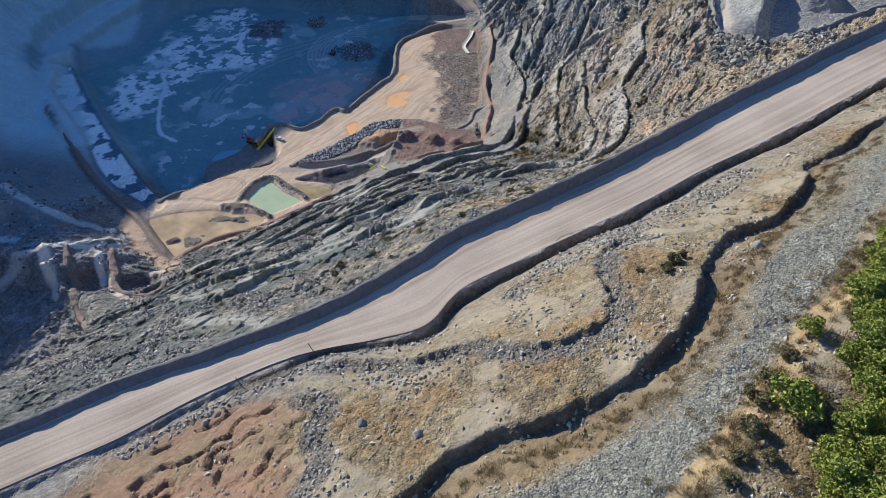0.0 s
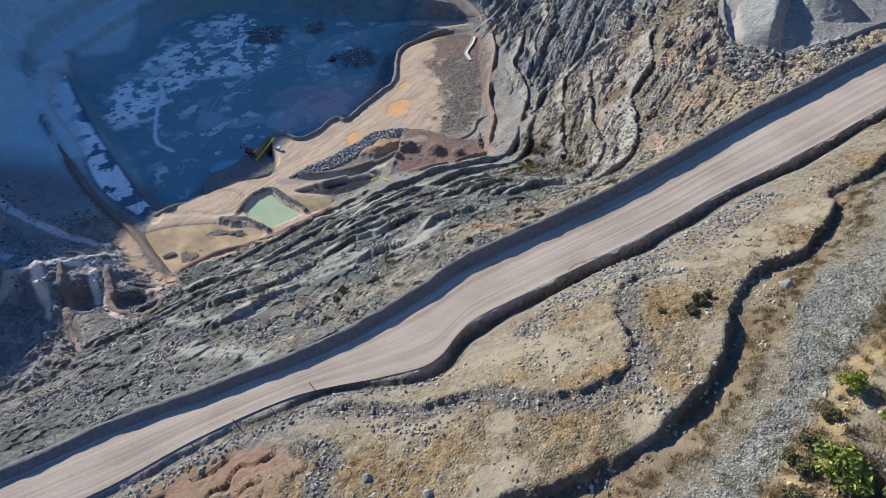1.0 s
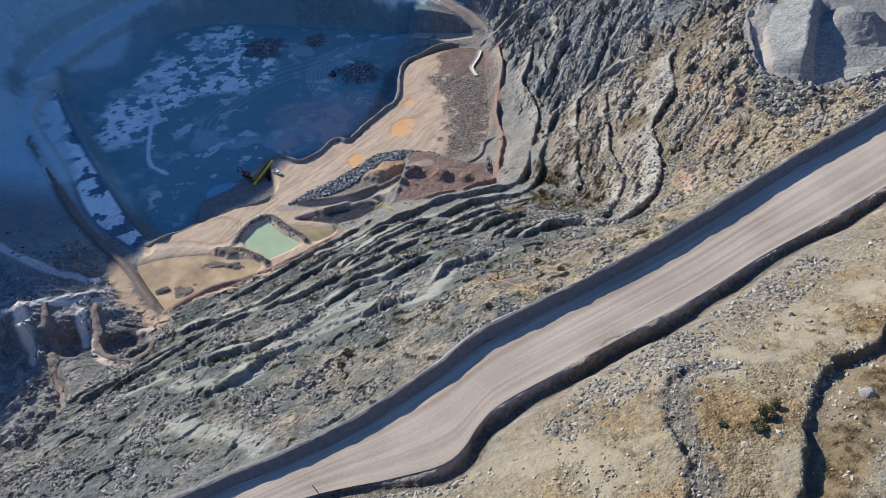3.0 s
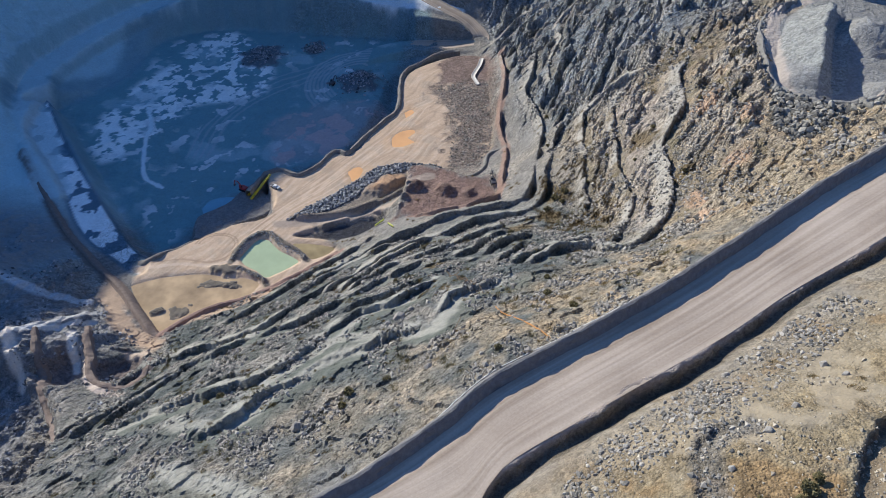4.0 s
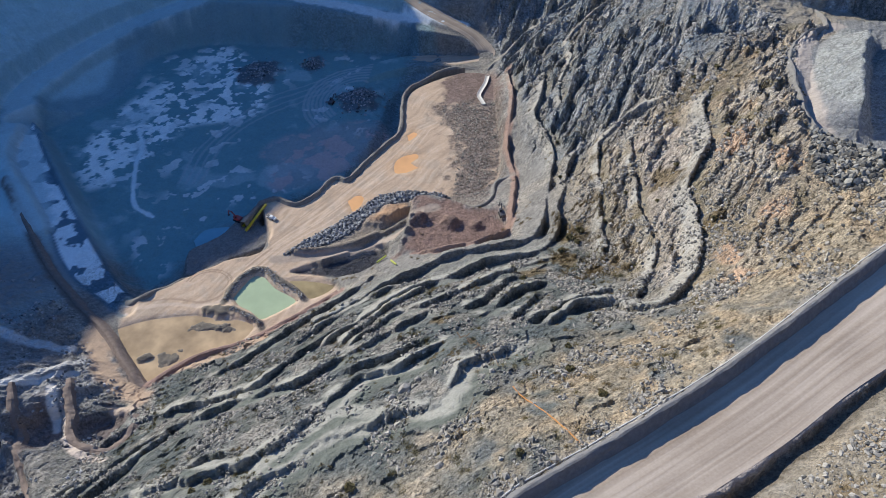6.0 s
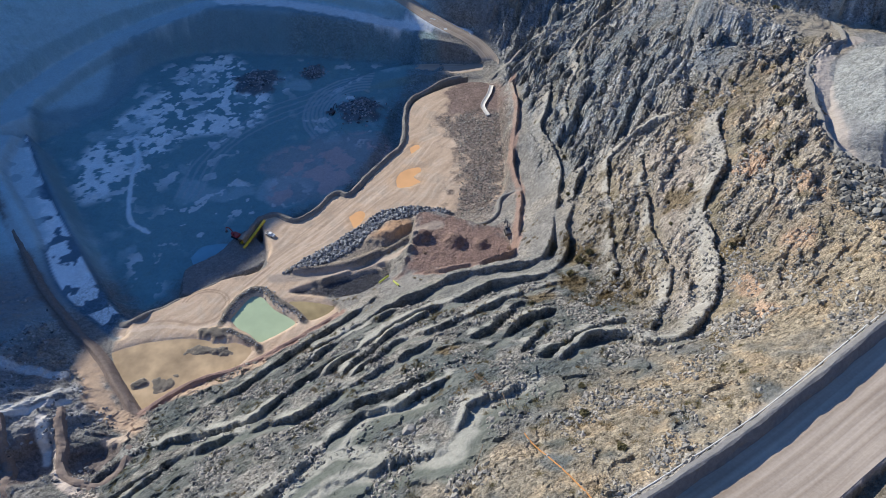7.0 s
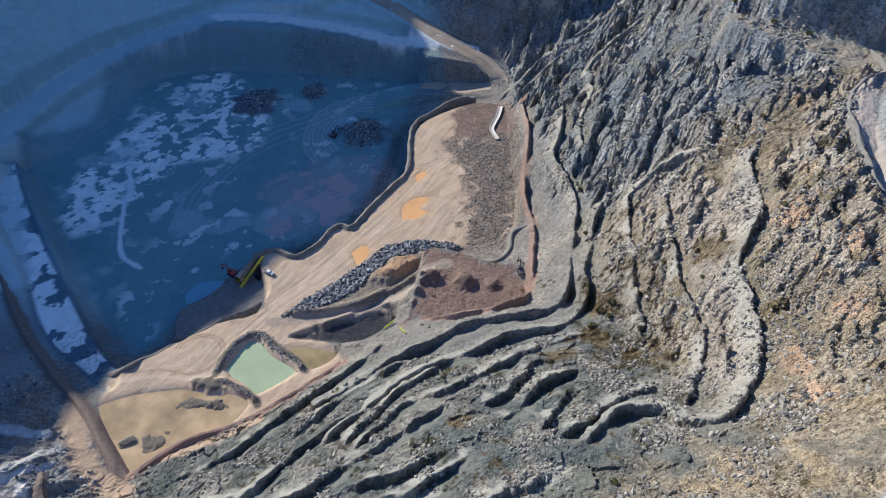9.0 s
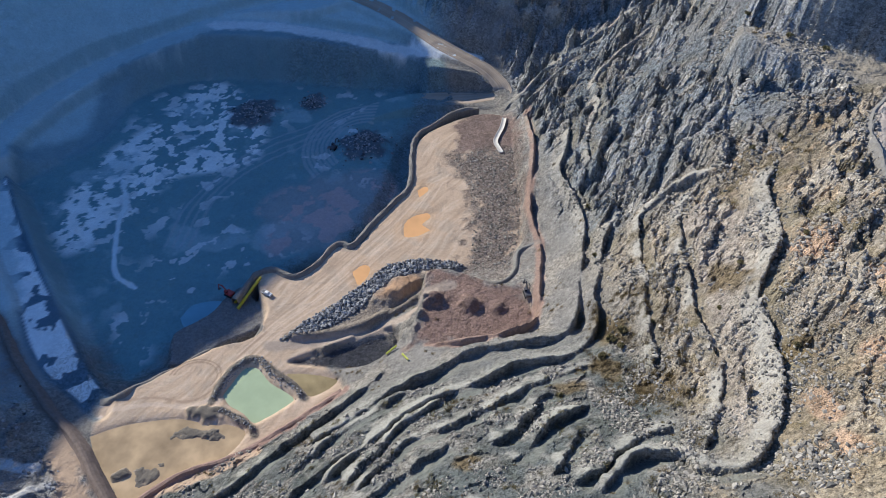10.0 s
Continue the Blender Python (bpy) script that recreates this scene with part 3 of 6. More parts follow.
def height(x, y):
    """The ground's height at places of the plan."""
    x, y = np.asarray(x, float), np.asarray(y, float)
    i = np.clip(np.searchsorted(XS, x) - 1, 0, NX - 2)
    j = np.clip(np.searchsorted(YS, y) - 1, 0, NY - 2)
    u, v = (x - XS[i]) / (XS[i + 1] - XS[i]), (y - YS[j]) / (YS[j + 1] - YS[j])
    return (Z[j, i] * (1 - u) + Z[j, i + 1] * u) * (1 - v) + (Z[j + 1, i] * (1 - u) + Z[j + 1, i + 1] * u) * v


# ---- the ground's soils: base colours of what lies there, plus painted haze and shade ----
SOIL = np.empty((NY, NX, 3))
STONY = np.full((NY, NX), 0.5)
ORANGE_ROCK = ((72, 197, 2.6, 6), (70, 186, 3, 4), (88, 246, 4, 10), (92, 222, 3, 7), (84, 205, 3, 5))
GREY, GREEN_GREY, OCHRE = (0.235, 0.223, 0.205), (0.122, 0.136, 0.130), (0.34, 0.265, 0.188)


def lay(mask, colour, win=(slice(None), slice(None))):
    m = np.clip(mask, 0, 1)[..., None]
    SOIL[win] = SOIL[win] * (1 - m) + np.array(colour) * m


fall = np.hypot(*np.gradient(Z, YS, XS))
n1, n2, n3 = fbm(GX, GY, 42, 4, 201), fbm(GX, GY, 17, 4, 211), fbm(GX, GY, 6, 4, 221)
SOIL[:] = GREY
lay(slope_mask * (0.75 + 0.6 * n1), GREEN_GREY)
lay(smooth(0.05, 0.4, n2 + 0.4 * n3) * 0.75, (0.33, 0.30, 0.26))
lay(wall_mask * (1 - north_rock), (0.275, 0.228, 0.162))
lay(wall_mask * north_rock, (0.212, 0.236, 0.25))
lay(wall_mask * (1 - north_rock) * smooth(0.0, 0.4, n2 - 0.3 * n1) * 0.8, (0.235, 0.195, 0.135))
lay(wall_mask * smooth(-0.1, 0.4, n1 + 0.5 * n3) * smooth(64, 90, GX) * (1 - 0.75 * north_rock) * 0.75, (0.36, 0.275, 0.19))
lay(wall_mask * calm * rocky * (1 - north_rock) * (0.75 + 0.2 * block), (0.445, 0.378, 0.295))
lay(wall_mask * calm * rocky * north_rock * smooth(-0.5, 0.6, block + 0.8 * n2), (0.365, 0.378, 0.385))
lay(wall_mask * calm * rocky * smooth(0.35, 0.75, small_block) * 0.55, (0.50, 0.46, 0.40))
lay(wall_mask * calm * rocky * smooth(0.3, 0.8, -small_block) * 0.5, (0.17, 0.16, 0.145))
lay(wall_mask * smooth(0.28, 0.5, n3 + 0.6 * n2) * smooth(60, 90, GX) * (1 - 0.7 * north_rock) * 0.6, (0.45, 0.325, 0.205))
lay(wall_mask * smooth(0.22, 0.42, fbm(GX, GY, 11, 4, 219)) * (1 - 0.6 * north_rock) * (1 - FACE) * 0.75, (0.19, 0.155, 0.085))
lay(slope_mask * smooth(0.15, 0.35, fbm(GX, GY, 12, 4, 223)) * 0.6, (0.085, 0.095, 0.082))
lay(slope_mask * smooth(0.10, 0.40, n3 + 0.5 * n2) * 0.45, (0.30, 0.285, 0.25))
near_road = smooth(-45, -5, GY - 0.55 * GX - 118) * (1 - smooth(22, 52, GY - 0.55 * GX - 118)) * (0.4 * smooth(-75, -40, GX) + 0.6 * smooth(-20, 20, GX))
lay(near_road * smooth(-0.5, 0.0, n2 + 0.4 * n3) * 0.9, (0.355, 0.295, 0.21))
lay(near_road * smooth(0.1, 0.4, n3 + 0.5 * n2) * 0.6, (0.42, 0.315, 0.20))
lay(south_mask, (0.295, 0.235, 0.145))
lay(south_mask * smooth(-0.05, 0.4, n2 + 0.3 * n3) * 0.7, (0.25, 0.19, 0.115))
lay(south_mask * smooth(0.0, 0.35, -n2 + 0.5 * n3) * 0.7, (0.29, 0.245, 0.175))
STONY[:] = 0.55 + 0.4 * wall_mask + 0.25 * slope_mask + 0.5 * n2


def patch(outline, colour, stony=None, edge=2.5, strength=1.0, torn=2.0, seed=0):
    win, d = inside(outline, 14)
    d = d + torn * fbm(GX[win], GY[win], 7, 4, 231 + seed)
    m = smooth(-edge, edge, d) * strength
    lay(m, colour, win)
    if stony is not None:
        STONY[win] = STONY[win] * (1 - m) + stony * m


def streak(line, width, colour, strength=1.0, stony=None, seed=0):
    win, s, _, _, _ = beside(line, width * 2 + 2)
    m = (1 - smooth(width * 0.6, width * 1.4, np.abs(s) + 0.5 * width * fbm(GX[win], GY[win], 6, 4, 241 + seed))) * strength
    lay(m, colour, win)
    if stony is not None:
        STONY[win] = STONY[win] * (1 - m) + stony * m


blot = fbm(GX, GY, 13, 4, 207)
lay(south_mask * smooth(0.12, 0.3, blot) * 0.7, (0.325, 0.275, 0.20))
STONY *= 1 - 0.8 * south_mask * smooth(0.12, 0.3, blot)
lay(south_mask * smooth(0.14, 0.34, -blot) * 0.7, (0.27, 0.175, 0.085))
patch(red_soil, (0.265, 0.16, 0.105), 0.2, 4, 0.9, 8, 3)
win, d = inside(red_soil, 10)
lay(smooth(-4, 3, d) * smooth(0.0, 0.35, n2[win] + 0.5 * n3[win]) * 0.75, (0.25, 0.185, 0.115), win)
patch(gravel_field, (0.29, 0.28, 0.23), 0.8, 1.5, 1.0, 1.5)
patch([(49, 51), (55, 50), (53, 45), (49, 46)], (0.25, 0.245, 0.22), 0.9, 1.0, 0.9, 1.5)
patch([(62, 62), (67, 63), (64, 56), (60, 57)], (0.25, 0.245, 0.22), 0.9, 1.0, 0.9, 1.5)
streak(trail, 1.7, (0.45, 0.325, 0.17), 0.95, 0.05)
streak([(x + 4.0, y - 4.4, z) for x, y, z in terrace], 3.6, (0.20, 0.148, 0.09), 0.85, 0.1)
beyond = smooth(0, 6, (GX - 44) * 0.72 - (GY - 44) * 0.69)
lay(beyond * south_mask * (1 - smooth(60, 90, GY - GX)) * 0.9, (0.165, 0.122, 0.062))
# the pit's bluish haze and shade are put into these soil colours
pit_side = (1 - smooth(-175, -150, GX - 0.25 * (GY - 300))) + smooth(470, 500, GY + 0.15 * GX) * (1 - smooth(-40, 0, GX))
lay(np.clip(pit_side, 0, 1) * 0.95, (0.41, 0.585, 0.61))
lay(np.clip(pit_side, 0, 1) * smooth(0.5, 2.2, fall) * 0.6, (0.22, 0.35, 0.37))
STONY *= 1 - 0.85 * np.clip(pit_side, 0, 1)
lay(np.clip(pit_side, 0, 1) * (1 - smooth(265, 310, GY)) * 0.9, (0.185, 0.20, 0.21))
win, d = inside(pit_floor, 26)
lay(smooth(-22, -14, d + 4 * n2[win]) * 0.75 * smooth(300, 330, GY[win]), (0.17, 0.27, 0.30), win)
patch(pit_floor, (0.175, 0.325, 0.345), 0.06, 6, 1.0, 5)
win, d = inside(wet_patch, 14)
torn = fbm(GX[win] + 5 * fbm(GX[win], GY[win], 9, 3, 255), GY[win], 26, 5, 251, 0.5)
lay(smooth(-2, 6, d) * np.maximum(smooth(0.0, 0.035, torn) * smooth(-0.1, 0.0, fbm(GX[win], GY[win], 7, 4, 253) + 0.1), 0.9 * smooth(0.17, 0.2, fbm(GX[win], GY[win], 8, 4, 257))), (0.88, 0.90, 0.87), win)
win, d = inside(pit_floor, 14)
lay(smooth(2, 10, d) * smooth(0.16, 0.4, fbm(GX[win], GY[win], 26, 5, 261)) * 0.6, (0.38, 0.52, 0.54), win)
lay(smooth(2, 10, d) * smooth(0.24, 0.28, fbm(GX[win], GY[win], 11, 4, 263)) * smooth(-0.1, 0.2, fbm(GX[win], GY[win], 40, 2, 264)) * 0.8, (0.70, 0.74, 0.73), win)
win, d = inside(purple_patch, 14)
lay(smooth(-6, 6, d + 6 * fbm(GX[win], GY[win], 14, 4, 271)) * (0.35 + 0.6 * smooth(0.0, 0.12, fbm(GX[win], GY[win], 16, 5, 273))), (0.56, 0.42, 0.40), win)
for x, y, r in ((-130, 458, 15), (-60, 424, 14), (-95, 470, 8)):
    d = np.hypot(GX - x, GY - y) + 6 * fbm(GX, GY, 9, 4, 293)
    lay(1 - smooth(r - 3, r + 2, d), (0.13, 0.16, 0.18))
for k in range(7):
    r = 19 + 2.6 * k
    streak([(-60 + r * math.cos(a), 424 + 1.15 * r * math.sin(a), 0) for a in np.linspace(1.4, 3.9, 9)], 0.9, (0.42, 0.48, 0.50), 0.55, seed=k)
for k in range(4):
    streak([(-75 - 3 * k, 440 + 4 * k, 0), (-95, 425 + 6 * k, 0), (-120, 405 + 7 * k, 0), (-135 - 4 * k, 380, 0), (-140 - 4 * k, 345, 0)], 0.8, (0.40, 0.47, 0.50), 0.45, seed=k + 9)
win, d = inside(floor_slabs, 8)
lay(smooth(-3, 0, d), (0.12, 0.19, 0.24), win)
lay(smooth(-0.5, 0.8, d) * smooth(-0.13, -0.09, fbm(GX[win], GY[win], 11, 3, 281, 0.4)), (0.88, 0.89, 0.87), win)
streak([(-190, 396, 0), (-182, 378, 0), (-180, 360, 0), (-171, 329, 0), (-158, 318, 0)], 1.2, (0.72, 0.80, 0.80))
lay((1 - smooth(-150, -128, GX + 0.3 * (190 - GY))) * (1 - smooth(205, 235, GY)) * 0.9, (0.235, 0.235, 0.235))
lay((1 - smooth(-150, -128, GX + 0.3 * (190 - GY))) * (1 - smooth(205, 235, GY)) * smooth(0.1, 0.4, n3 + 0.4 * n2), (0.34, 0.335, 0.33))
patch(mud_flat, (0.54, 0.405, 0.295), 0.05, 2, 1.0, 2)
win, d = inside(mud_flat, 8)
lay(smooth(0, 6, d) * smooth(0.0, 0.4, n2[win] + 0.5 * n3[win]) * 0.6, (0.44, 0.36, 0.285), win)
ruts = fbm((GX[win] * 0.55 + GY[win] * 0.83) / 9, GX[win] * 0.83 - GY[win] * 0.55 + 6 * fbm(GX[win], GY[win], 40, 2, 290), 2.2, 4, 291)
lay(smooth(1, 5, d) * smooth(0.0, 0.45, ruts) * 0.5, (0.38, 0.28, 0.20), win)
lay(smooth(1, 5, d) * smooth(0.05, 0.45, -ruts) * 0.45, (0.66, 0.53, 0.41), win)
for r in (8.5, 10.0):
    streak([(-112 + r * math.cos(a), 261 + 0.8 * r * math.sin(a), 0) for a in np.linspace(-0.6, 3.0, 9)], 0.32, (0.33, 0.24, 0.17), 0.8)
for k in (-3.0, -2.0, 0.2, 1.3, 3.5, 4.6, 7.0):
    streak([(-98 + 0.5 * k, 272 - 0.9 * k, 0), (-86 + 0.8 * k, 288 - 0.5 * k, 0), (-70 + k, 306 - 0.8 * k, 0), (-52 + k, 330 - k, 0), (-36 + k, 352 - k, 0), (-22 + k, 375, 0)], 0.4, (0.40, 0.30, 0.22) if k < 1 else (0.66, 0.52, 0.40), 0.6)
streak([(-140, 250, 0), (-125, 252, 0), (-112, 250, 0), (-103, 256, 0), (-97, 270, 0), (-88, 282, 0)], 0.5, (0.36, 0.26, 0.19), 0.7)
streak([(-140, 247, 0), (-125, 249, 0), (-110, 248, 0), (-101, 255, 0), (-95, 270, 0)], 1.0, (0.62, 0.50, 0.40), 0.6)
streak([(-103, 250, 0), (-101, 259, 0), (-96, 267, 0), (-89, 269, 0), (-82, 263, 0), (-73, 257, 0), (-68, 251, 0)], 1.5, (0.13, 0.125, 0.115), 0.85, 0.6)
streak([(-99, 246, 0), (-92, 243, 0), (-87, 240, 0), (-84, 236, 0)], 1.4, (0.14, 0.13, 0.115), 0.85, 0.6)
for x, y, rx, ry in ((-128, 222, 2.8, 2.4), (-118, 221, 4.6, 4.2), (-107, 237, 7.0, 2.8), (-99, 236, 4.0, 2.2), (-104, 245, 6.0, 3.0)):
    d = np.hypot((GX - x) / rx, (GY - y) / ry) + 0.9 * fbm(GX, GY, 4, 3, 121)
    lay(1 - smooth(0.7, 1.3, d), (0.17, 0.15, 0.125))
for p in (puddle_a, puddle_b, puddle_c):
    patch([(x, y) for x, y in p], (0.54, 0.36, 0.225), None, 6, 0.8, 6)
patch([(-6, 398), (10, 402), (27, 400), (25, 430), (10, 438), (-6, 428)], (0.20, 0.145, 0.13), 0.6, 3, 0.9, 6)
patch(platform, (0.22, 0.21, 0.20), 0.3, 2, 1.0, 1.5)
patch(stone_field, (0.205, 0.17, 0.152), 0.9, 6, 0.9, 12)
patch(red_yard, (0.25, 0.162, 0.132), 0.4, 3, 0.9, 5)
for x, y in ((-19, 288), (-5, 285), (7, 283)):
    lay((1 - smooth(2.0, 5.0, np.hypot(GX - x, GY - y) + 2 * fbm(GX, GY, 4, 3, 129))) * 0.8, (0.165, 0.115, 0.10))
for x, y in ((-26, 288), (-27, 281), (-29, 275)):
    lay((1 - smooth(2.5, 5.5, np.hypot(GX - x, GY - y) + 2 * fbm(GX, GY, 4, 3, 131))) * 0.85, (0.25, 0.235, 0.21))
# the hollow's shade is painted into its near-black soil
patch(dark_hollow, (0.06, 0.062, 0.075), 0.6, 1.5, 0.95, 1.5)
patch([(-78, 280), (-70, 288), (-58, 297), (-48, 308), (-36, 319), (-25, 319), (-28, 312), (-44, 302), (-52, 290), (-66, 281)], (0.17, 0.175, 0.18), 0.8, 1.5)
patch([(-82, 274), (-70, 281), (-56, 289), (-46, 300), (-36, 309), (-22, 314), (-19, 307), (-32, 295), (-44, 287), (-58, 281), (-70, 277)], (0.265, 0.228, 0.19), 0.5, 1.5, 0.9, 2)
streak(pile_bank, 2.2, (0.215, 0.185, 0.155), 0.85, 0.5)
streak([(-66, 272, 0), (-54, 277, 0), (-40, 281, 0), (-34, 275, 0)], 2.0, (0.20, 0.18, 0.155), 0.85, 0.5)
patch([(-44, 299), (-38, 307), (-28, 312), (-24, 308), (-32, 299)], (0.42, 0.27, 0.17), 0.2, 2)
for line, w, c in ((bench_a, 2.0, (0.30, 0.20, 0.16)), (levee_s, 2.4, (0.30, 0.19, 0.155)), (levee_w, 2.6, (0.18, 0.14, 0.12)), (red_bank, 1.6, (0.27, 0.22, 0.19)), (spur_a, 1.6, (0.52, 0.51, 0.49)),  (bowl, 2.0, (0.25, 0.235, 0.21))):
    streak(line, w, c, 0.9, 0.2)
patch([(52, 199), (62, 223), (63, 247), (66, 270), (70, 287), (84, 272), (79, 252), (72, 238), (70, 222), (66, 207), (60, 196)], (0.42, 0.365, 0.315), 0.6, 2, 0.65, 3)
for x, y, rx, ry in ORANGE_ROCK:
    d = np.hypot((GX - x) / rx, (GY - y) / ry) + 0.9 * fbm(GX, GY, 5, 4, 123)
    lay((1 - smooth(0.5, 1.2, d)) * 0.8, (0.50, 0.335, 0.225))
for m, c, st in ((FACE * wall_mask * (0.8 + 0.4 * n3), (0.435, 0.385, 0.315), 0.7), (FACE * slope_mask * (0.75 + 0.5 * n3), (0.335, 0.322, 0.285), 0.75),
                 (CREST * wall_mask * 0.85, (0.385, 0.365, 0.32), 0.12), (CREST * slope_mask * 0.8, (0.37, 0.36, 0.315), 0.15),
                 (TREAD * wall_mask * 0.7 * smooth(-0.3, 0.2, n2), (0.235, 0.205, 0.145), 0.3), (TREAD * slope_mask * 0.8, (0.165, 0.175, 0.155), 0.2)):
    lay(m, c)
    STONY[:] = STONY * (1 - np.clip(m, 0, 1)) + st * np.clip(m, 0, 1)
for x, y, rx, ry in ((41, 252, 5, 8), (36, 236, 4, 6), (46, 226, 6, 5), (24, 229, 5, 3), (-10, 200, 4, 3), (70, 250, 4, 8), (50, 219, 4, 4), (75, 216, 3, 4)):
    d = np.hypot((GX - x) / rx, (GY - y) / ry) + 0.8 * fbm(GX, GY, 6, 4, 125)
    lay((1 - smooth(0.6, 1.3, d)) * 0.85, (0.17, 0.125, 0.065))
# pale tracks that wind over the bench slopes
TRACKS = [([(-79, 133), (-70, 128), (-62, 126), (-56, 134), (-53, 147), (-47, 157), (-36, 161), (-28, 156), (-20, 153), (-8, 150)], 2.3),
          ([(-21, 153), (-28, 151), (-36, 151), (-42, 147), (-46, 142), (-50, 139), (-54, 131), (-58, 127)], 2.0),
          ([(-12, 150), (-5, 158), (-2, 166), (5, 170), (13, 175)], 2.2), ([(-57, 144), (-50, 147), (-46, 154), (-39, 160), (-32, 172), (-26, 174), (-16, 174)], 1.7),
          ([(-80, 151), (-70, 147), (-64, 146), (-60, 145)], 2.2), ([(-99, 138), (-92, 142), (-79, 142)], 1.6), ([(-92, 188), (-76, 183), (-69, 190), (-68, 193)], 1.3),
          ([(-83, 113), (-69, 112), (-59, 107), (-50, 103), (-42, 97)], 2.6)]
# a wider, darker green-grey band on the south-east of each track
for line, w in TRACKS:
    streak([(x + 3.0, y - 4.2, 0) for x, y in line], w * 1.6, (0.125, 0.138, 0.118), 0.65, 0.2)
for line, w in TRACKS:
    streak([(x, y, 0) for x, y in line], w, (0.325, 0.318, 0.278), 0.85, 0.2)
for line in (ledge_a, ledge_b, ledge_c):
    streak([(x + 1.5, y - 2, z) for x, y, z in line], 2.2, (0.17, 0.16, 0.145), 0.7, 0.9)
for x, y, rx, ry in ((-147, 183, 6, 11), (-129, 186, 8, 8)):
    d = np.hypot((GX - x) / rx, (GY - y) / ry) + 0.8 * fbm(GX, GY, 7, 4, 127)
    lay((1 - smooth(0.7, 1.3, d)) * 0.85, (0.185, 0.15, 0.14))
streak([(-143, 194, 0), (-138, 182, 0), (-130, 173, 0), (-118, 168, 0)], 1.6, (0.60, 0.50, 0.42), 0.9, 0.1)
streak([(-127, 193, 0), (-122, 194, 0)], 2.0, (0.56, 0.44, 0.34), 0.9, 0.1)
streak([(-164, 194, 0), (-157, 198, 0), (-152, 203, 0), (-146, 208, 0)], 1.3, (0.62, 0.61, 0.59), 0.95, 0.1)
# two pale sand strips, sunlight put into their cream colour
streak([(-166, 192, 0), (-158, 176, 0)], 2.2, (0.74, 0.66, 0.58), 0.95, 0.1)
streak([(-149, 199, 0), (-143, 184, 0)], 1.4, (0.76, 0.70, 0.63), 0.95, 0.1)
streak([(-205, 236, 0), (-186, 226, 0), (-170, 221, 0), (-155, 221, 0)], 2.2, (0.60, 0.62, 0.63), 0.8, 0.2)
streak([(-214, 214, 0), (-196, 204, 0), (-180, 202, 0)], 1.8, (0.60, 0.62, 0.63), 0.8, 0.2)
streak([(-151, 232, 0), (-142, 217, 0), (-133, 207, 0), (-121, 200, 0)], 4.0, (0.47, 0.34, 0.24), 0.95, 0.05)
streak([(-112, 213, 0), (-100, 217, 0), (-90, 221, 0), (-80, 226, 0)], 1.8, (0.47, 0.34, 0.24), 0.95, 0.05)
patch(ledge_flat, (0.32, 0.28, 0.22), 0.3, 3, 0.9, 4)
patch(bowl_floor, (0.265, 0.268, 0.262), 0.3, 3, 0.95, 2)
streak([(x + 4.5, y + 1.0, z) for x, y, z in bowl[1:8]] + [(x + 1, y + 5, z) for x, y, z in bowl[8:]], 2.8, (0.42, 0.365, 0.32), 0.9, 0.05)
heap = [(123, 236), (119, 253), (120, 266), (126, 281), (135, 295), (150, 306), (150, 280), (144, 262), (132, 240)]
win, d = inside(heap, 8)
lay(smooth(-1, 1.5, d), (0.33, 0.335, 0.315), win)
STONY[win] = STONY[win] * (1 - smooth(-1, 1.5, d)) + 0.6 * smooth(-1, 1.5, d)
# the ramp's soil takes the same painted blue haze as the pit
streak(ramp_w, 8.0, (0.50, 0.62, 0.63), 0.75, 0.05)
streak([(x + 1, y + 3.5, z) for x, y, z in north_leg], 5.5, (0.78, 0.80, 0.79), 0.92, 0.1)
streak([(-86, 275, 0), (-71, 276, 0), (-57, 278, 0), (-46, 280, 0), (-35, 286, 0), (-23, 291, 0), (-12, 296, 0)], 2.6, (0.38, 0.31, 0.255), 0.9, 0.1)
streak([(x, y + 1.5, z) for x, y, z in haul_nw], 2.6, (0.33, 0.31, 0.285), 0.8, 0.2)
streak([(x + 0.6, y - 0.9, z) for x, y, z in haul_nw], 1.2, (0.38, 0.33, 0.295), 1.0, 0.02)
streak([(x - 0.4, y + 0.7, z) for x, y, z in haul_se], 0.9, (0.40, 0.335, 0.29), 0.9, 0.1)
# dark strips that put the shade below both drops into the soil
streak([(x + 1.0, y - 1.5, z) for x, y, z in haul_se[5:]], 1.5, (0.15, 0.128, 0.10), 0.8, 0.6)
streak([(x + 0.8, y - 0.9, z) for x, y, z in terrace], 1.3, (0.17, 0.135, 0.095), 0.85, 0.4)


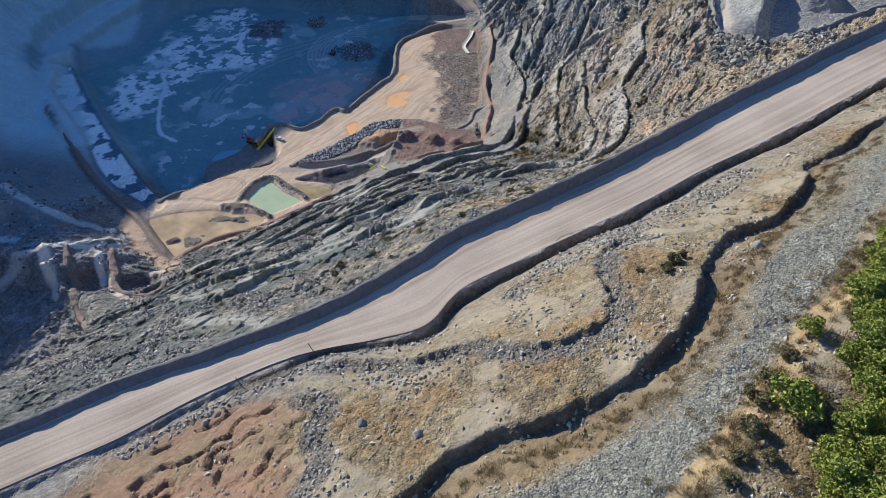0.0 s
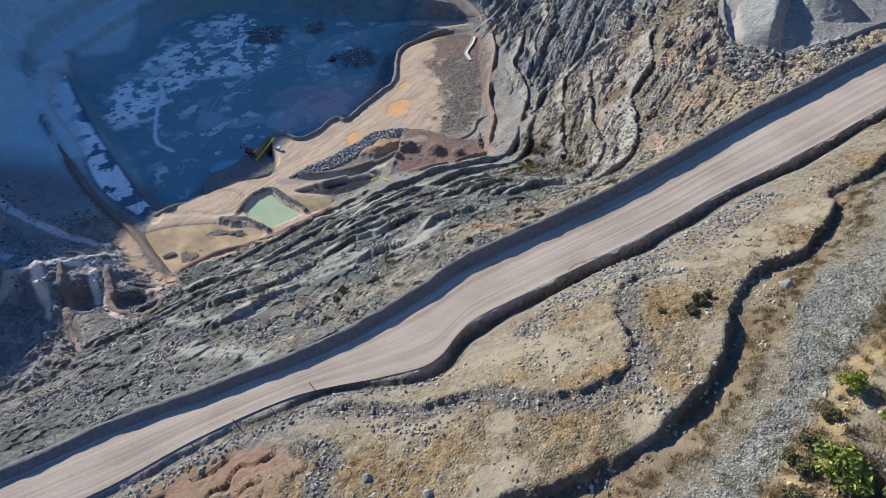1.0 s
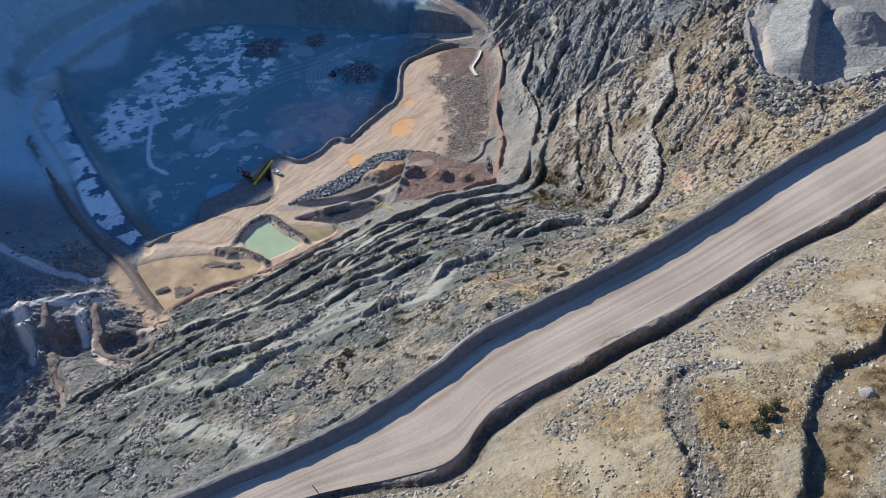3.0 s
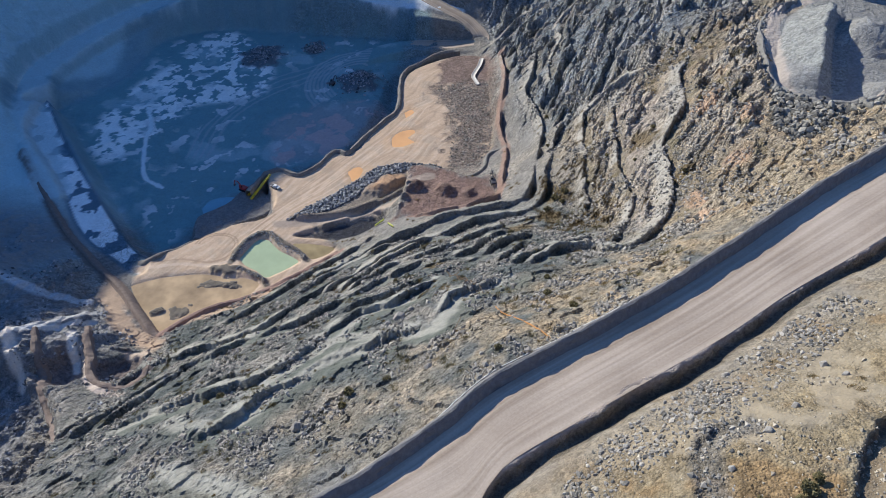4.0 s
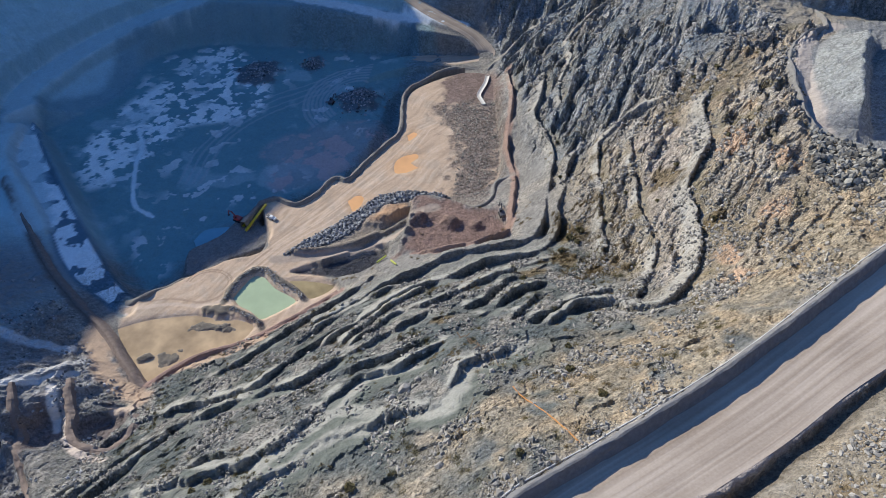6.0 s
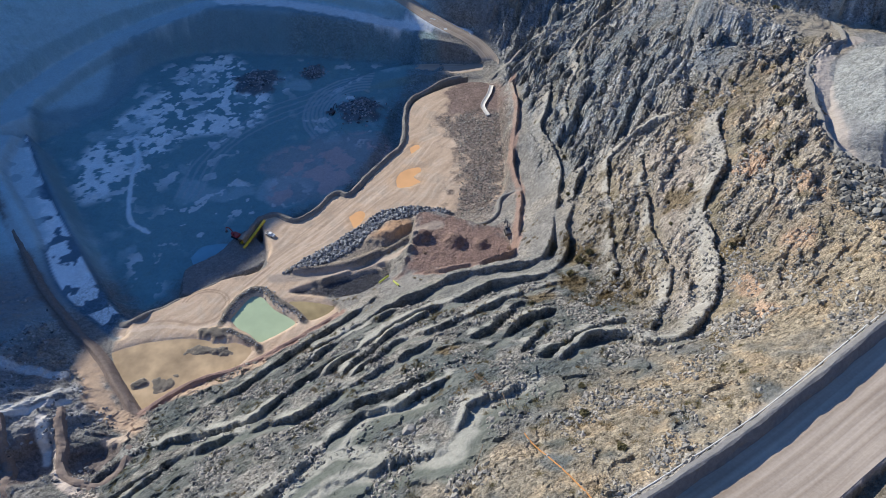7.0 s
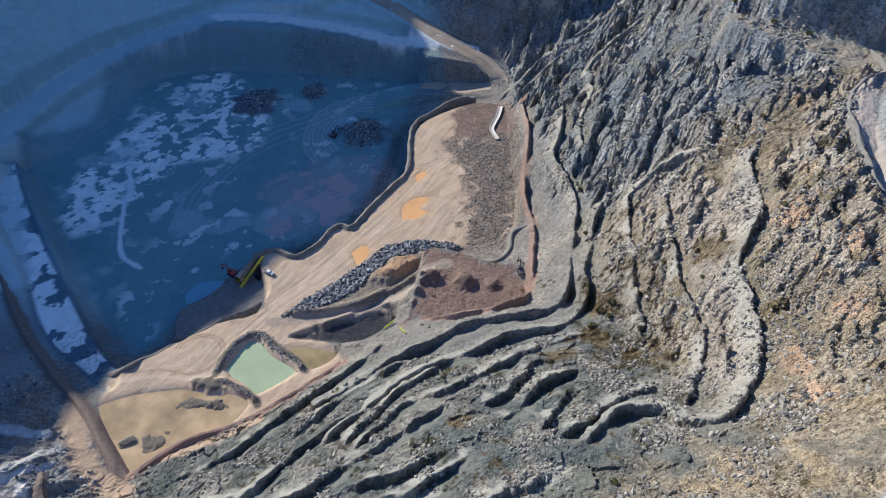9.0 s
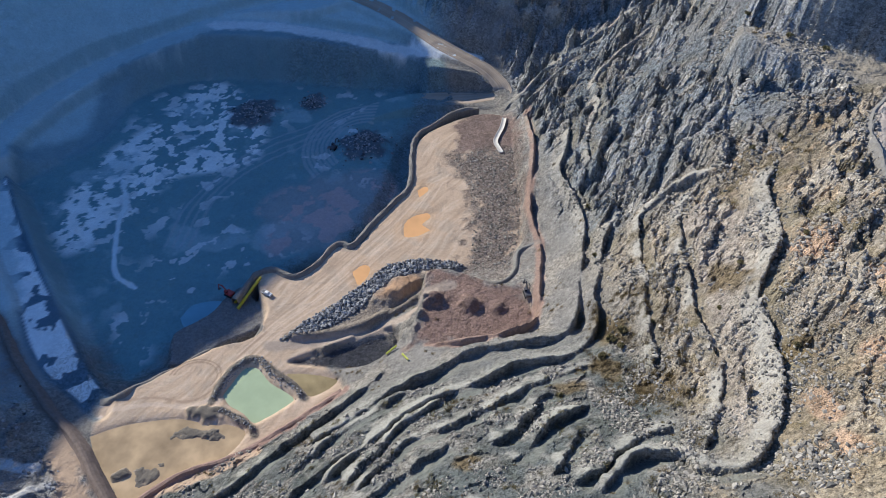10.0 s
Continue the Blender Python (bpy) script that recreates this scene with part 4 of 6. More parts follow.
# ---- materials ----
def mat(name, colour=(0.5, 0.5, 0.5), rough_=0.9, metal=0.0, vary=0.25, size=1.0, bump=0.3, fine=6.0):
    """A plain material with grain at two scales and a little relief."""
    m = bpy.data.materials.new(name)
    m.use_nodes = True
    nt = m.node_tree
    b = nt.nodes["Principled BSDF"]
    b.inputs["Roughness"].default_value, b.inputs["Metallic"].default_value = rough_, metal
    geo = nt.nodes.new("ShaderNodeNewGeometry")
    coarse, grain = nt.nodes.new("ShaderNodeTexNoise"), nt.nodes.new("ShaderNodeTexNoise")
    coarse.inputs["Scale"].default_value, grain.inputs["Scale"].default_value = size, size * fine
    coarse.inputs["Detail"].default_value, grain.inputs["Detail"].default_value = 4, 3
    mix = nt.nodes.new("ShaderNodeMath")
    mix.operation = "ADD"
    span = nt.nodes.new("ShaderNodeMapRange")
    span.inputs["From Min"].default_value, span.inputs["From Max"].default_value = 0.6, 1.4
    span.inputs["To Min"].default_value, span.inputs["To Max"].default_value = 1 - vary, 1 + vary
    tone = nt.nodes.new("ShaderNodeMix")
    tone.data_type, tone.blend_type = "RGBA", "MULTIPLY"
    tone.inputs[0].default_value = 1.0
    tone.inputs[6].default_value = (*colour, 1)
    for n in (coarse, grain):
        nt.links.new(geo.outputs["Position"], n.inputs["Vector"])
    nt.links.new(coarse.outputs["Fac"], mix.inputs[0])
    nt.links.new(grain.outputs["Fac"], mix.inputs[1])
    nt.links.new(mix.outputs[0], span.inputs["Value"])
    nt.links.new(span.outputs[0], tone.inputs[7])
    nt.links.new(tone.outputs[2], b.inputs["Base Color"])
    if bump:
        bp = nt.nodes.new("ShaderNodeBump")
        bp.inputs["Strength"].default_value, bp.inputs["Distance"].default_value = bump, 0.1 / size
        nt.links.new(mix.outputs[0], bp.inputs["Height"])
        nt.links.new(bp.outputs[0], b.inputs["Normal"])
    return m


def island_mat(name, dark, light, rough_=0.9, size=2.0):
    """Loose pieces whose tone changes from piece to piece."""
    m = mat(name, (1, 1, 1), rough_, 0, 0.25, size, 0.3)
    nt = m.node_tree
    tone = next(n for n in nt.nodes if n.type == "MIX")
    ramp = nt.nodes.new("ShaderNodeValToRGB")
    ramp.color_ramp.elements[0].color, ramp.color_ramp.elements[1].color = (*dark, 1), (*light, 1)
    src = nt.nodes.new("ShaderNodeNewGeometry")
    nt.links.new(src.outputs["Random Per Island"], ramp.inputs["Fac"])
    nt.links.new(ramp.outputs["Color"], tone.inputs[6])
    return m


def ground_material():
    m = bpy.data.materials.new("quarry_ground")
    m.use_nodes = True
    nt, L = m.node_tree, m.node_tree.links
    b = nt.nodes["Principled BSDF"]
    b.inputs["Roughness"].default_value = 0.95
    b.inputs["Specular IOR Level"].default_value = 0.25
    soil, stony = nt.nodes.new("ShaderNodeAttribute"), nt.nodes.new("ShaderNodeAttribute")
    soil.attribute_name, stony.attribute_name = "soil", "stony"
    pos = nt.nodes.new("ShaderNodeNewGeometry")

    def tex(kind, scale, detail=4):
        n = nt.nodes.new(kind)
        n.inputs["Scale"].default_value = scale
        if kind == "ShaderNodeTexNoise":
            n.inputs["Detail"].default_value = detail
            n.inputs["Roughness"].default_value = 0.65
        L.new(pos.outputs["Position"], n.inputs["Vector"])
        return n

    def math_(op, a, c):
        n = nt.nodes.new("ShaderNodeMath")
        n.operation = op
        for i, v in enumerate((a, c)):
            if isinstance(v, (int, float)):
                n.inputs[i].default_value = v
            else:
                L.new(v, n.inputs[i])
        return n.outputs[0]

    big, mid, fine = tex("ShaderNodeTexNoise", 0.12, 5), tex("ShaderNodeTexNoise", 0.8, 5), tex("ShaderNodeTexNoise", 4.0, 4)
    stone, pebble = tex("ShaderNodeTexVoronoi", 0.9), tex("ShaderNodeTexVoronoi", 2.6)
    tone = math_("ADD", math_("ADD", math_("MULTIPLY", big.outputs["Fac"], 0.7), math_("MULTIPLY", mid.outputs["Fac"], 0.8)), math_("MULTIPLY", fine.outputs["Fac"], 0.6))
    tone = math_("ADD", math_("MULTIPLY", math_("MULTIPLY", math_("SUBTRACT", tone, 1.05), 1.6), math_("ADD", math_("MULTIPLY", stony.outputs["Fac"], 0.75), 0.25)), 1.0)
    spot = nt.nodes.new("ShaderNodeSeparateColor")
    L.new(stone.outputs["Color"], spot.inputs[0])
    spot2 = nt.nodes.new("ShaderNodeSeparateColor")
    L.new(pebble.outputs["Color"], spot2.inputs[0])
    speck = math_("ADD", math_("MULTIPLY", math_("SUBTRACT", spot.outputs[0], 0.5), 0.75), math_("MULTIPLY", math_("SUBTRACT", spot2.outputs[0], 0.5), 0.8))
    speck = math_("ADD", math_("MULTIPLY", speck, stony.outputs["Fac"]), 1.0)
    both = math_("MULTIPLY", tone, speck)
    col = nt.nodes.new("ShaderNodeMix")
    col.data_type, col.blend_type = "RGBA", "MULTIPLY"
    col.inputs[0].default_value = 1.0
    L.new(soil.outputs["Color"], col.inputs[6])
    L.new(both, col.inputs[7])
    L.new(col.outputs[2], b.inputs["Base Color"])
    lumps = math_("ADD", math_("MULTIPLY", mid.outputs["Fac"], 0.9), math_("MULTIPLY", fine.outputs["Fac"], 0.25))
    stones = math_("MULTIPLY", math_("ADD", math_("MULTIPLY", stone.outputs["Distance"], -0.35), math_("MULTIPLY", pebble.outputs["Distance"], -0.35)), stony.outputs["Fac"])
    bump = nt.nodes.new("ShaderNodeBump")
    bump.inputs["Strength"].default_value, bump.inputs["Distance"].default_value = 0.95, 1.5
    L.new(math_("ADD", math_("MULTIPLY", lumps, math_("ADD", math_("MULTIPLY", stony.outputs["Fac"], 0.8), 0.2)), stones), bump.inputs["Height"])
    L.new(bump.outputs[0], b.inputs["Normal"])
    return m


def water_material(name, colour, murk=0.12):
    m = mat(name, colour, 0.08, 0, murk, 0.05, 0.0, 3.0)
    b = m.node_tree.nodes["Principled BSDF"]
    b.inputs["IOR"].default_value = 1.33
    return m


def road_material():
    m = bpy.data.materials.new("packed_haul_road")
    m.use_nodes = True
    nt, L = m.node_tree, m.node_tree.links
    b = nt.nodes["Principled BSDF"]
    b.inputs["Roughness"].default_value = 0.95
    uv = nt.nodes.new("ShaderNodeUVMap")
    scale = nt.nodes.new("ShaderNodeMapping")
    scale.inputs["Scale"].default_value = (0.012, 0.8, 1)
    tracks, broad, grain = (nt.nodes.new("ShaderNodeTexNoise") for _ in range(3))
    L.new(uv.outputs[0], scale.inputs["Vector"])
    L.new(scale.outputs[0], tracks.inputs["Vector"])
    tracks.inputs["Scale"].default_value, tracks.inputs["Detail"].default_value = 1.0, 6
    tracks.inputs["Distortion"].default_value = 0.3
    pos = nt.nodes.new("ShaderNodeNewGeometry")
    for n, s in ((broad, 0.06), (grain, 2.0)):
        n.inputs["Scale"].default_value, n.inputs["Detail"].default_value = s, 5
        L.new(pos.outputs["Position"], n.inputs["Vector"])
    ramp = nt.nodes.new("ShaderNodeValToRGB")
    ramp.color_ramp.elements[0].position, ramp.color_ramp.elements[0].color = 0.36, (0.30, 0.235, 0.18, 1)
    ramp.color_ramp.elements[1].position, ramp.color_ramp.elements[1].color = 0.66, (0.54, 0.45, 0.365, 1)
    add = nt.nodes.new("ShaderNodeMath")
    add.operation = "MULTIPLY_ADD"
    add.inputs[1].default_value = 0.55
    L.new(tracks.outputs["Fac"], add.inputs[0])
    half = nt.nodes.new("ShaderNodeMath")
    half.operation = "MULTIPLY_ADD"
    half.inputs[1].default_value = 0.3
    tiny = nt.nodes.new("ShaderNodeMath")
    tiny.operation = "MULTIPLY"
    tiny.inputs[1].default_value = 0.16
    L.new(grain.outputs["Fac"], tiny.inputs[0])
    L.new(broad.outputs["Fac"], half.inputs[0])
    L.new(tiny.outputs[0], half.inputs[2])
    L.new(half.outputs[0], add.inputs[2])
    L.new(add.outputs[0], ramp.inputs["Fac"])
    L.new(ramp.outputs["Color"], b.inputs["Base Color"])
    bp = nt.nodes.new("ShaderNodeBump")
    bp.inputs["Strength"].default_value, bp.inputs["Distance"].default_value = 0.6, 0.25
    L.new(add.outputs[0], bp.inputs["Height"])
    L.new(bp.outputs[0], b.inputs["Normal"])
    return m


GROUND, ROAD = ground_material(), road_material()
ROCK = island_mat("broken_rock", (0.10, 0.098, 0.09), (0.46, 0.42, 0.36))
DARK_ROCK = island_mat("blasted_blue_rock", (0.045, 0.05, 0.062), (0.44, 0.44, 0.44))
# dark stone, darkened further to carry the shade of its hollow
SHADED_ROCK = island_mat("shaded_dark_stone", (0.03, 0.032, 0.04), (0.15, 0.155, 0.175))
MIXED_ROCK = island_mat("dumped_stone", (0.06, 0.056, 0.05), (0.34, 0.32, 0.275))
TAN_ROCK = island_mat("tan_stones", (0.19, 0.16, 0.12), (0.56, 0.49, 0.38))
PALE_STONE = island_mat("crushed_grey_stone", (0.18, 0.172, 0.135), (0.46, 0.44, 0.36))
LEAF = island_mat("leaves", (0.085, 0.115, 0.014), (0.33, 0.36, 0.05), 0.7)
OLIVE = island_mat("dull_leaves", (0.09, 0.08, 0.03), (0.27, 0.22, 0.10), 0.8)
GORSE = island_mat("yellow_flowers", (0.30, 0.20, 0.01), (0.55, 0.38, 0.03), 0.7)
DRY = island_mat("dry_grass", (0.16, 0.11, 0.05), (0.34, 0.26, 0.13), 0.9)
RUSTY = island_mat("brown_scrub", (0.10, 0.075, 0.035), (0.26, 0.19, 0.09), 0.9)
BARK = mat("bark", (0.11, 0.08, 0.055), 0.9, 0, 0.3, 6)


# ---- building pieces ----
def link_mesh(name, verts, faces, material, smooth_=False):
    me = bpy.data.meshes.new(name)
    verts = np.asarray(verts, np.float32)
    faces = np.asarray(faces, np.int32)
    k = faces.shape[1]
    me.vertices.add(len(verts))
    me.vertices.foreach_set("co", verts.ravel())
    me.loops.add(faces.size)
    me.loops.foreach_set("vertex_index", faces.ravel())
    me.polygons.add(len(faces))
    me.polygons.foreach_set("loop_start", np.arange(0, faces.size, k, dtype=np.int32))
    me.polygons.foreach_set("use_smooth", np.full(len(faces), smooth_))
    me.update(calc_edges=True)
    me.materials.append(material)
    return new(name, me)


def part(name, bm, material, parent, label=""):
    """One mesh of its own under a thing or a part."""
    me = bpy.data.meshes.new(name)
    bm.to_mesh(me)
    bm.free()
    me.materials.append(material)
    ob = new(name, me)
    ob.parent = parent
    return tagged(ob, label)


def box(bm, size, at, turn=(0, 0, 0), bevel=0.0, taper=1.0):
    made = bmesh.ops.create_cube(bm, size=1.0)["verts"]
    for v in made:
        v.co = Vector((v.co.x * size[0], v.co.y * size[1], v.co.z * size[2]))
        if v.co.z > 0:
            v.co.x *= taper
            v.co.y *= taper
    m = pose(*at, *turn)
    bmesh.ops.transform(bm, matrix=m, verts=made)
    if bevel:
        edges = list({e for v in made for e in v.link_edges})
        bmesh.ops.bevel(bm, geom=edges, offset=bevel, segments=2, affect="EDGES", profile=0.7)
    return bm


def rod(bm, a, b, r, sides=8, r2=None):
    a, b = Vector(a), Vector(b)
    made = bmesh.ops.create_cone(bm, cap_ends=True, segments=sides, radius1=r, radius2=r if r2 is None else r2, depth=(b - a).length)["verts"]
    turn = (b - a).to_track_quat("Z", "Y").to_matrix().to_4x4()
    bmesh.ops.transform(bm, matrix=Matrix.Translation((a + b) / 2) @ turn, verts=made)
    return bm


def thing(name, at, label, category, group="", turn=0.0):
    ob = new(name)
    ob.matrix_basis = pose(*at, 0, 0, turn)
    ob.empty_display_size = 0.5
    return tagged(ob, label, category, group)


def on_ground(x, y, up=0.0):
    return (x, y, float(height(x, y)) + up)


# ---- the ground sheet ----
idx = np.arange(NX * NY).reshape(NY, NX)
quads = np.stack([idx[:-1, :-1], idx[:-1, 1:], idx[1:, 1:], idx[1:, :-1]], -1).reshape(-1, 4)
ground = link_mesh("ground", np.stack([GX, GY, Z], -1).reshape(-1, 3), quads, GROUND, True)
tagged(ground, "grey and tan quarry ground with benches, windrows and mud flats", "ground", kind="structure")
# soil colour, with the haze and shade painted into it
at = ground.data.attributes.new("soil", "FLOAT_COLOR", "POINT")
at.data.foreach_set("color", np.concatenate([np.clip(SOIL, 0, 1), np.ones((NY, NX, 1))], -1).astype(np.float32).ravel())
at = ground.data.attributes.new("stony", "FLOAT", "POINT")
CRISP = (rough[:-1, :-1] > 0.75).ravel()
ground.data.polygons.foreach_set("use_smooth", ~CRISP)
at.data.foreach_set("value", np.clip(STONY, 0, 1).astype(np.float32).ravel())


# ---- roads ----
def road_strip(name, left, right, up, label, across=22, wave=0.06, fade=0):
    """A road's running surface between two edges, with its crown and ruts."""
    a, b = spline(left, 3.0), spline(right, 3.0)
    n = 260
    pick = lambda p: np.stack([np.interp(np.linspace(0, 1, n), np.r_[0, np.cumsum(np.linalg.norm(np.diff(p[:, :2], axis=0), axis=1))] / np.linalg.norm(np.diff(p[:, :2], axis=0), axis=1).sum(), p[:, i]) for i in range(3)], -1)
    a, b = pick(a), pick(b)
    u = np.linspace(0.0, 1.0, across)[None, :, None]
    p = a[:, None] * (1 - u) + b[:, None] * u
    p[..., 2] += up + wave * 2 * fbm(p[..., 0], p[..., 1], 7, 3, 301)
    if fade:
        p[..., 2] -= 0.9 * smooth(n - fade, n, np.arange(n))[:, None]
    k = np.arange(n * across).reshape(n, across)
    f = np.stack([k[:-1, :-1], k[:-1, 1:], k[1:, 1:], k[1:, :-1]], -1).reshape(-1, 4)[:, ::-1]
    ob = link_mesh(name, p.reshape(-1, 3), f, ROAD, True)
    length = np.r_[0, np.cumsum(np.linalg.norm(np.diff(a[:, :2], axis=0), axis=1))]
    uv = np.stack([np.repeat(length, across), np.tile(np.linspace(0, 16, across), n)], -1)
    layer = ob.data.uv_layers.new(name="UVMap")
    layer.data.foreach_set("uv", uv[f.ravel()].astype(np.float32).ravel())
    return tagged(ob, label, "road", kind="structure")


def offset(line, by):
    p = spline(line, 4.0)
    d = np.gradient(p[:, :2], axis=0)
    d /= np.linalg.norm(d, axis=1)[:, None] + 1e-9
    q = p.copy()
    q[:, 0] += d[:, 1] * by
    q[:, 1] -= d[:, 0] * by
    return q[::4] if len(q) > 12 else q


road_strip("haul_road", offset(haul_nw, 0.2), offset(haul_se, -0.6), 0.0, "pinkish-grey packed dirt haul road with tyre tracks", 40)
road_strip("pit_road", offset(hairpin, -5.5), offset(hairpin, 5.5), 0.12, "pale dusty hairpin road down to the pit floor", 16, 0.14, 70)


# ---- heaped windrows and levees ----
def windrow(line, profile, material, label, by_ground=False, ragged=0.12, step=1.0, low_west=1.0):
    """A heaped bank along a line. profile: (metres right of the line, metres above it), outer points go into the ground."""
    p = spline(line, step)
    d = np.gradient(p[:, :2], axis=0)
    d /= np.linalg.norm(d, axis=1)[:, None] + 1e-9
    zc = height(p[:, 0], p[:, 1]) if by_ground else p[:, 2]
    zc = np.convolve(np.pad(zc, 3, "edge"), np.ones(7) / 7, "valid")
    n_ = np.arange(len(p))
    taper = smooth(-1, 8, n_ * step) * smooth(-1, 8, n_[::-1] * step) * np.interp(p[:, 0], (-70, 40), (low_west, 1.0))
    rows_ = []
    for i, (k, h) in enumerate(profile):
        sway = ragged * 2.2 * fbm(p[:, 0], p[:, 1], 6, 3, 601 + i) + ragged * 3 * fbm(p[:, 0], p[:, 1], 19, 2, 620)
        x, y = p[:, 0] + d[:, 1] * (k + sway), p[:, 1] - d[:, 0] * (k + sway)
        if i in (0, len(profile) - 1):
            z = height(x, y) - 0.35
        else:
            z = np.maximum(zc + h * taper + ragged * 1.8 * fbm(x, y, 3.5, 3, 611), height(x, y) - 0.3)
        rows_.append(np.stack([x, y, z], -1))
    v = np.stack(rows_, 1)
    m = len(profile)
    k = np.arange(len(p) * m).reshape(-1, m)
    f = np.stack([k[:-1, :-1], k[:-1, 1:], k[1:, 1:], k[1:, :-1]], -1).reshape(-1, 4)[:, ::-1]
    return tagged(link_mesh("windrow", v.reshape(-1, 3), f, material, False), label, "windrow", kind="structure")


GREY_EARTH = mat("grey_heaped_earth", (0.175, 0.168, 0.165), 0.95, 0, 0.35, 0.9, 0.8)
BROWN_EARTH = mat("brown_heaped_earth", (0.20, 0.155, 0.132), 0.95, 0, 0.3, 0.7, 0.6)
RED_EARTH = mat("reddish_heaped_earth", (0.28, 0.185, 0.15), 0.95, 0, 0.3, 0.7, 0.6)
DARK_EARTH = mat("dark_heaped_earth", (0.20, 0.19, 0.175), 0.95, 0, 0.3, 0.7, 0.6)
SPREAD = [(-2.2, 0), (-1.3, 0.7), (-0.6, 1.5), (0.0, 1.7), (0.5, 1.5), (1.2, 0.6), (2.0, 0)]
windrow(haul_nw, [(-3.0, 0), (-2.3, 1.2), (-1.8, 2.2), (-1.45, 2.8), (-1.2, 2.95), (-0.8, 2.85), (-0.4, 2.0), (0.05, 1.0), (0.5, 0.15), (0.9, 0)], GREY_EARTH, "long earth windrow heaped along the haul road", ragged=0.16, low_west=0.6)
windrow(levee_w, [(-3.4, 0), (-2.2, -0.6), (-1.2, 0.7), (-0.4, 1.3), (0.4, 1.2), (1.2, 0.3), (2.2, -1.0), (3.2, 0)], BROWN_EARTH, "dark brown levee beside the ochre pond")
windrow(levee_s, [(-3.0, 0), (-1.9, -1.2), (-1.0, 0.4), (-0.3, 0.8), (0.5, 0.7), (1.3, -0.4), (2.4, -1.6), (3.4, 0)], RED_EARTH, "reddish-brown levee at the foot of the slope", ragged=0.2)
for line in (spur_mid, spur_left):
    windrow([(x, y, 0) for x, y, _ in line], [(k * 1.1, h * 0.65) for k, h in SPREAD], BROWN_EARTH, "brown earth windrow looping round a shaded hollow", True, 0.3)
windrow(bowl, [(k * 0.6, h * 0.85) for k, h in SPREAD], DARK_EARTH, "dark windrow round the rim of the stone bowl", True, 0.25)
windrow(flat_edge, SPREAD, DARK_EARTH, "dark windrow at the edge of the mud flat", True)
windrow([(x, y, -15.6) for x, y, _ in flat_edge_n], [(k * 1.0, h * 0.9) for k, h in SPREAD], DARK_EARTH, "dark windrow between the mud flat and the pit floor", ragged=0.3)
windrow(red_bank, [(k * 0.8, h * 0.9) for k, h in SPREAD], DARK_EARTH, "narrow winding windrow above the reddish yard", True)


# ---- water ----
def water(name, outline, z, colour, label, murk=0.12):
    q = spline([tuple(p) + (0.0,) for p in outline] + [tuple(outline[0]) + (0.0,)], 1.0)[:-1]
    bm = bmesh.new()
    bm.faces.new([bm.verts.new((x, y, z)) for x, y, _ in q])
    bmesh.ops.triangulate(bm, faces=bm.faces[:])
    bmesh.ops.recalc_face_normals(bm, faces=bm.faces[:])
    if bm.faces[:][0].normal.z < 0:
        bmesh.ops.reverse_faces(bm, faces=bm.faces[:])
    me = bpy.data.meshes.new(name)
    bm.to_mesh(me)
    bm.free()
    me.materials.append(water_material(name + "_water", colour, murk))
    return tagged(new(name, me), label, "pond", kind="structure")


def grown(outline, by):
    c = np.mean(outline, axis=0)
    return [tuple(np.array(p) + (np.array(p) - c) / np.linalg.norm(np.array(p) - c) * by) for p in outline]


water("green_pond", grown(pond, 0.8), -16.9, (0.42, 0.51, 0.33), "milky green settling pond with stone edges")
water("ochre_pond", grown(ochre_pond, 0.5), -16.3, (0.455, 0.335, 0.205), "shallow murky ochre pond on the mud flat", 0.45)
water("small_pond", grown(small_pond, 0.3), -16.1, (0.33, 0.26, 0.14), "small shallow brownish pond behind stones", 0.5)
water("blue_pond", grown(blue_pond, 0.5), -26.8, (0.19, 0.40, 0.48), "dark blue pond below the platform")
for p in (puddle_a, puddle_b, puddle_c):
    water("puddle", grown(p, 0.3), -15.78, (0.76, 0.42, 0.19), "orange muddy puddle on the flat")


# ---- loose rock ----
ICO = bmesh.new()
bmesh.ops.create_icosphere(ICO, subdivisions=1, radius=1.0)
ICO_V = np.array([v.co for v in ICO.verts])
ICO.verts.ensure_lookup_table()
ICO_F = np.array([[v.index for v in f.verts] for f in ICO.faces])
ICO.free()
OCT_V = np.array([(1, 0, 0), (0, 1, 0), (-1, 0, 0), (0, -1, 0), (0, 0, 1), (0, 0, -1)], float)
OCT_F = np.array([(0, 1, 4), (1, 2, 4), (2, 3, 4), (3, 0, 4), (1, 0, 5), (2, 1, 5), (3, 2, 5), (0, 3, 5)])


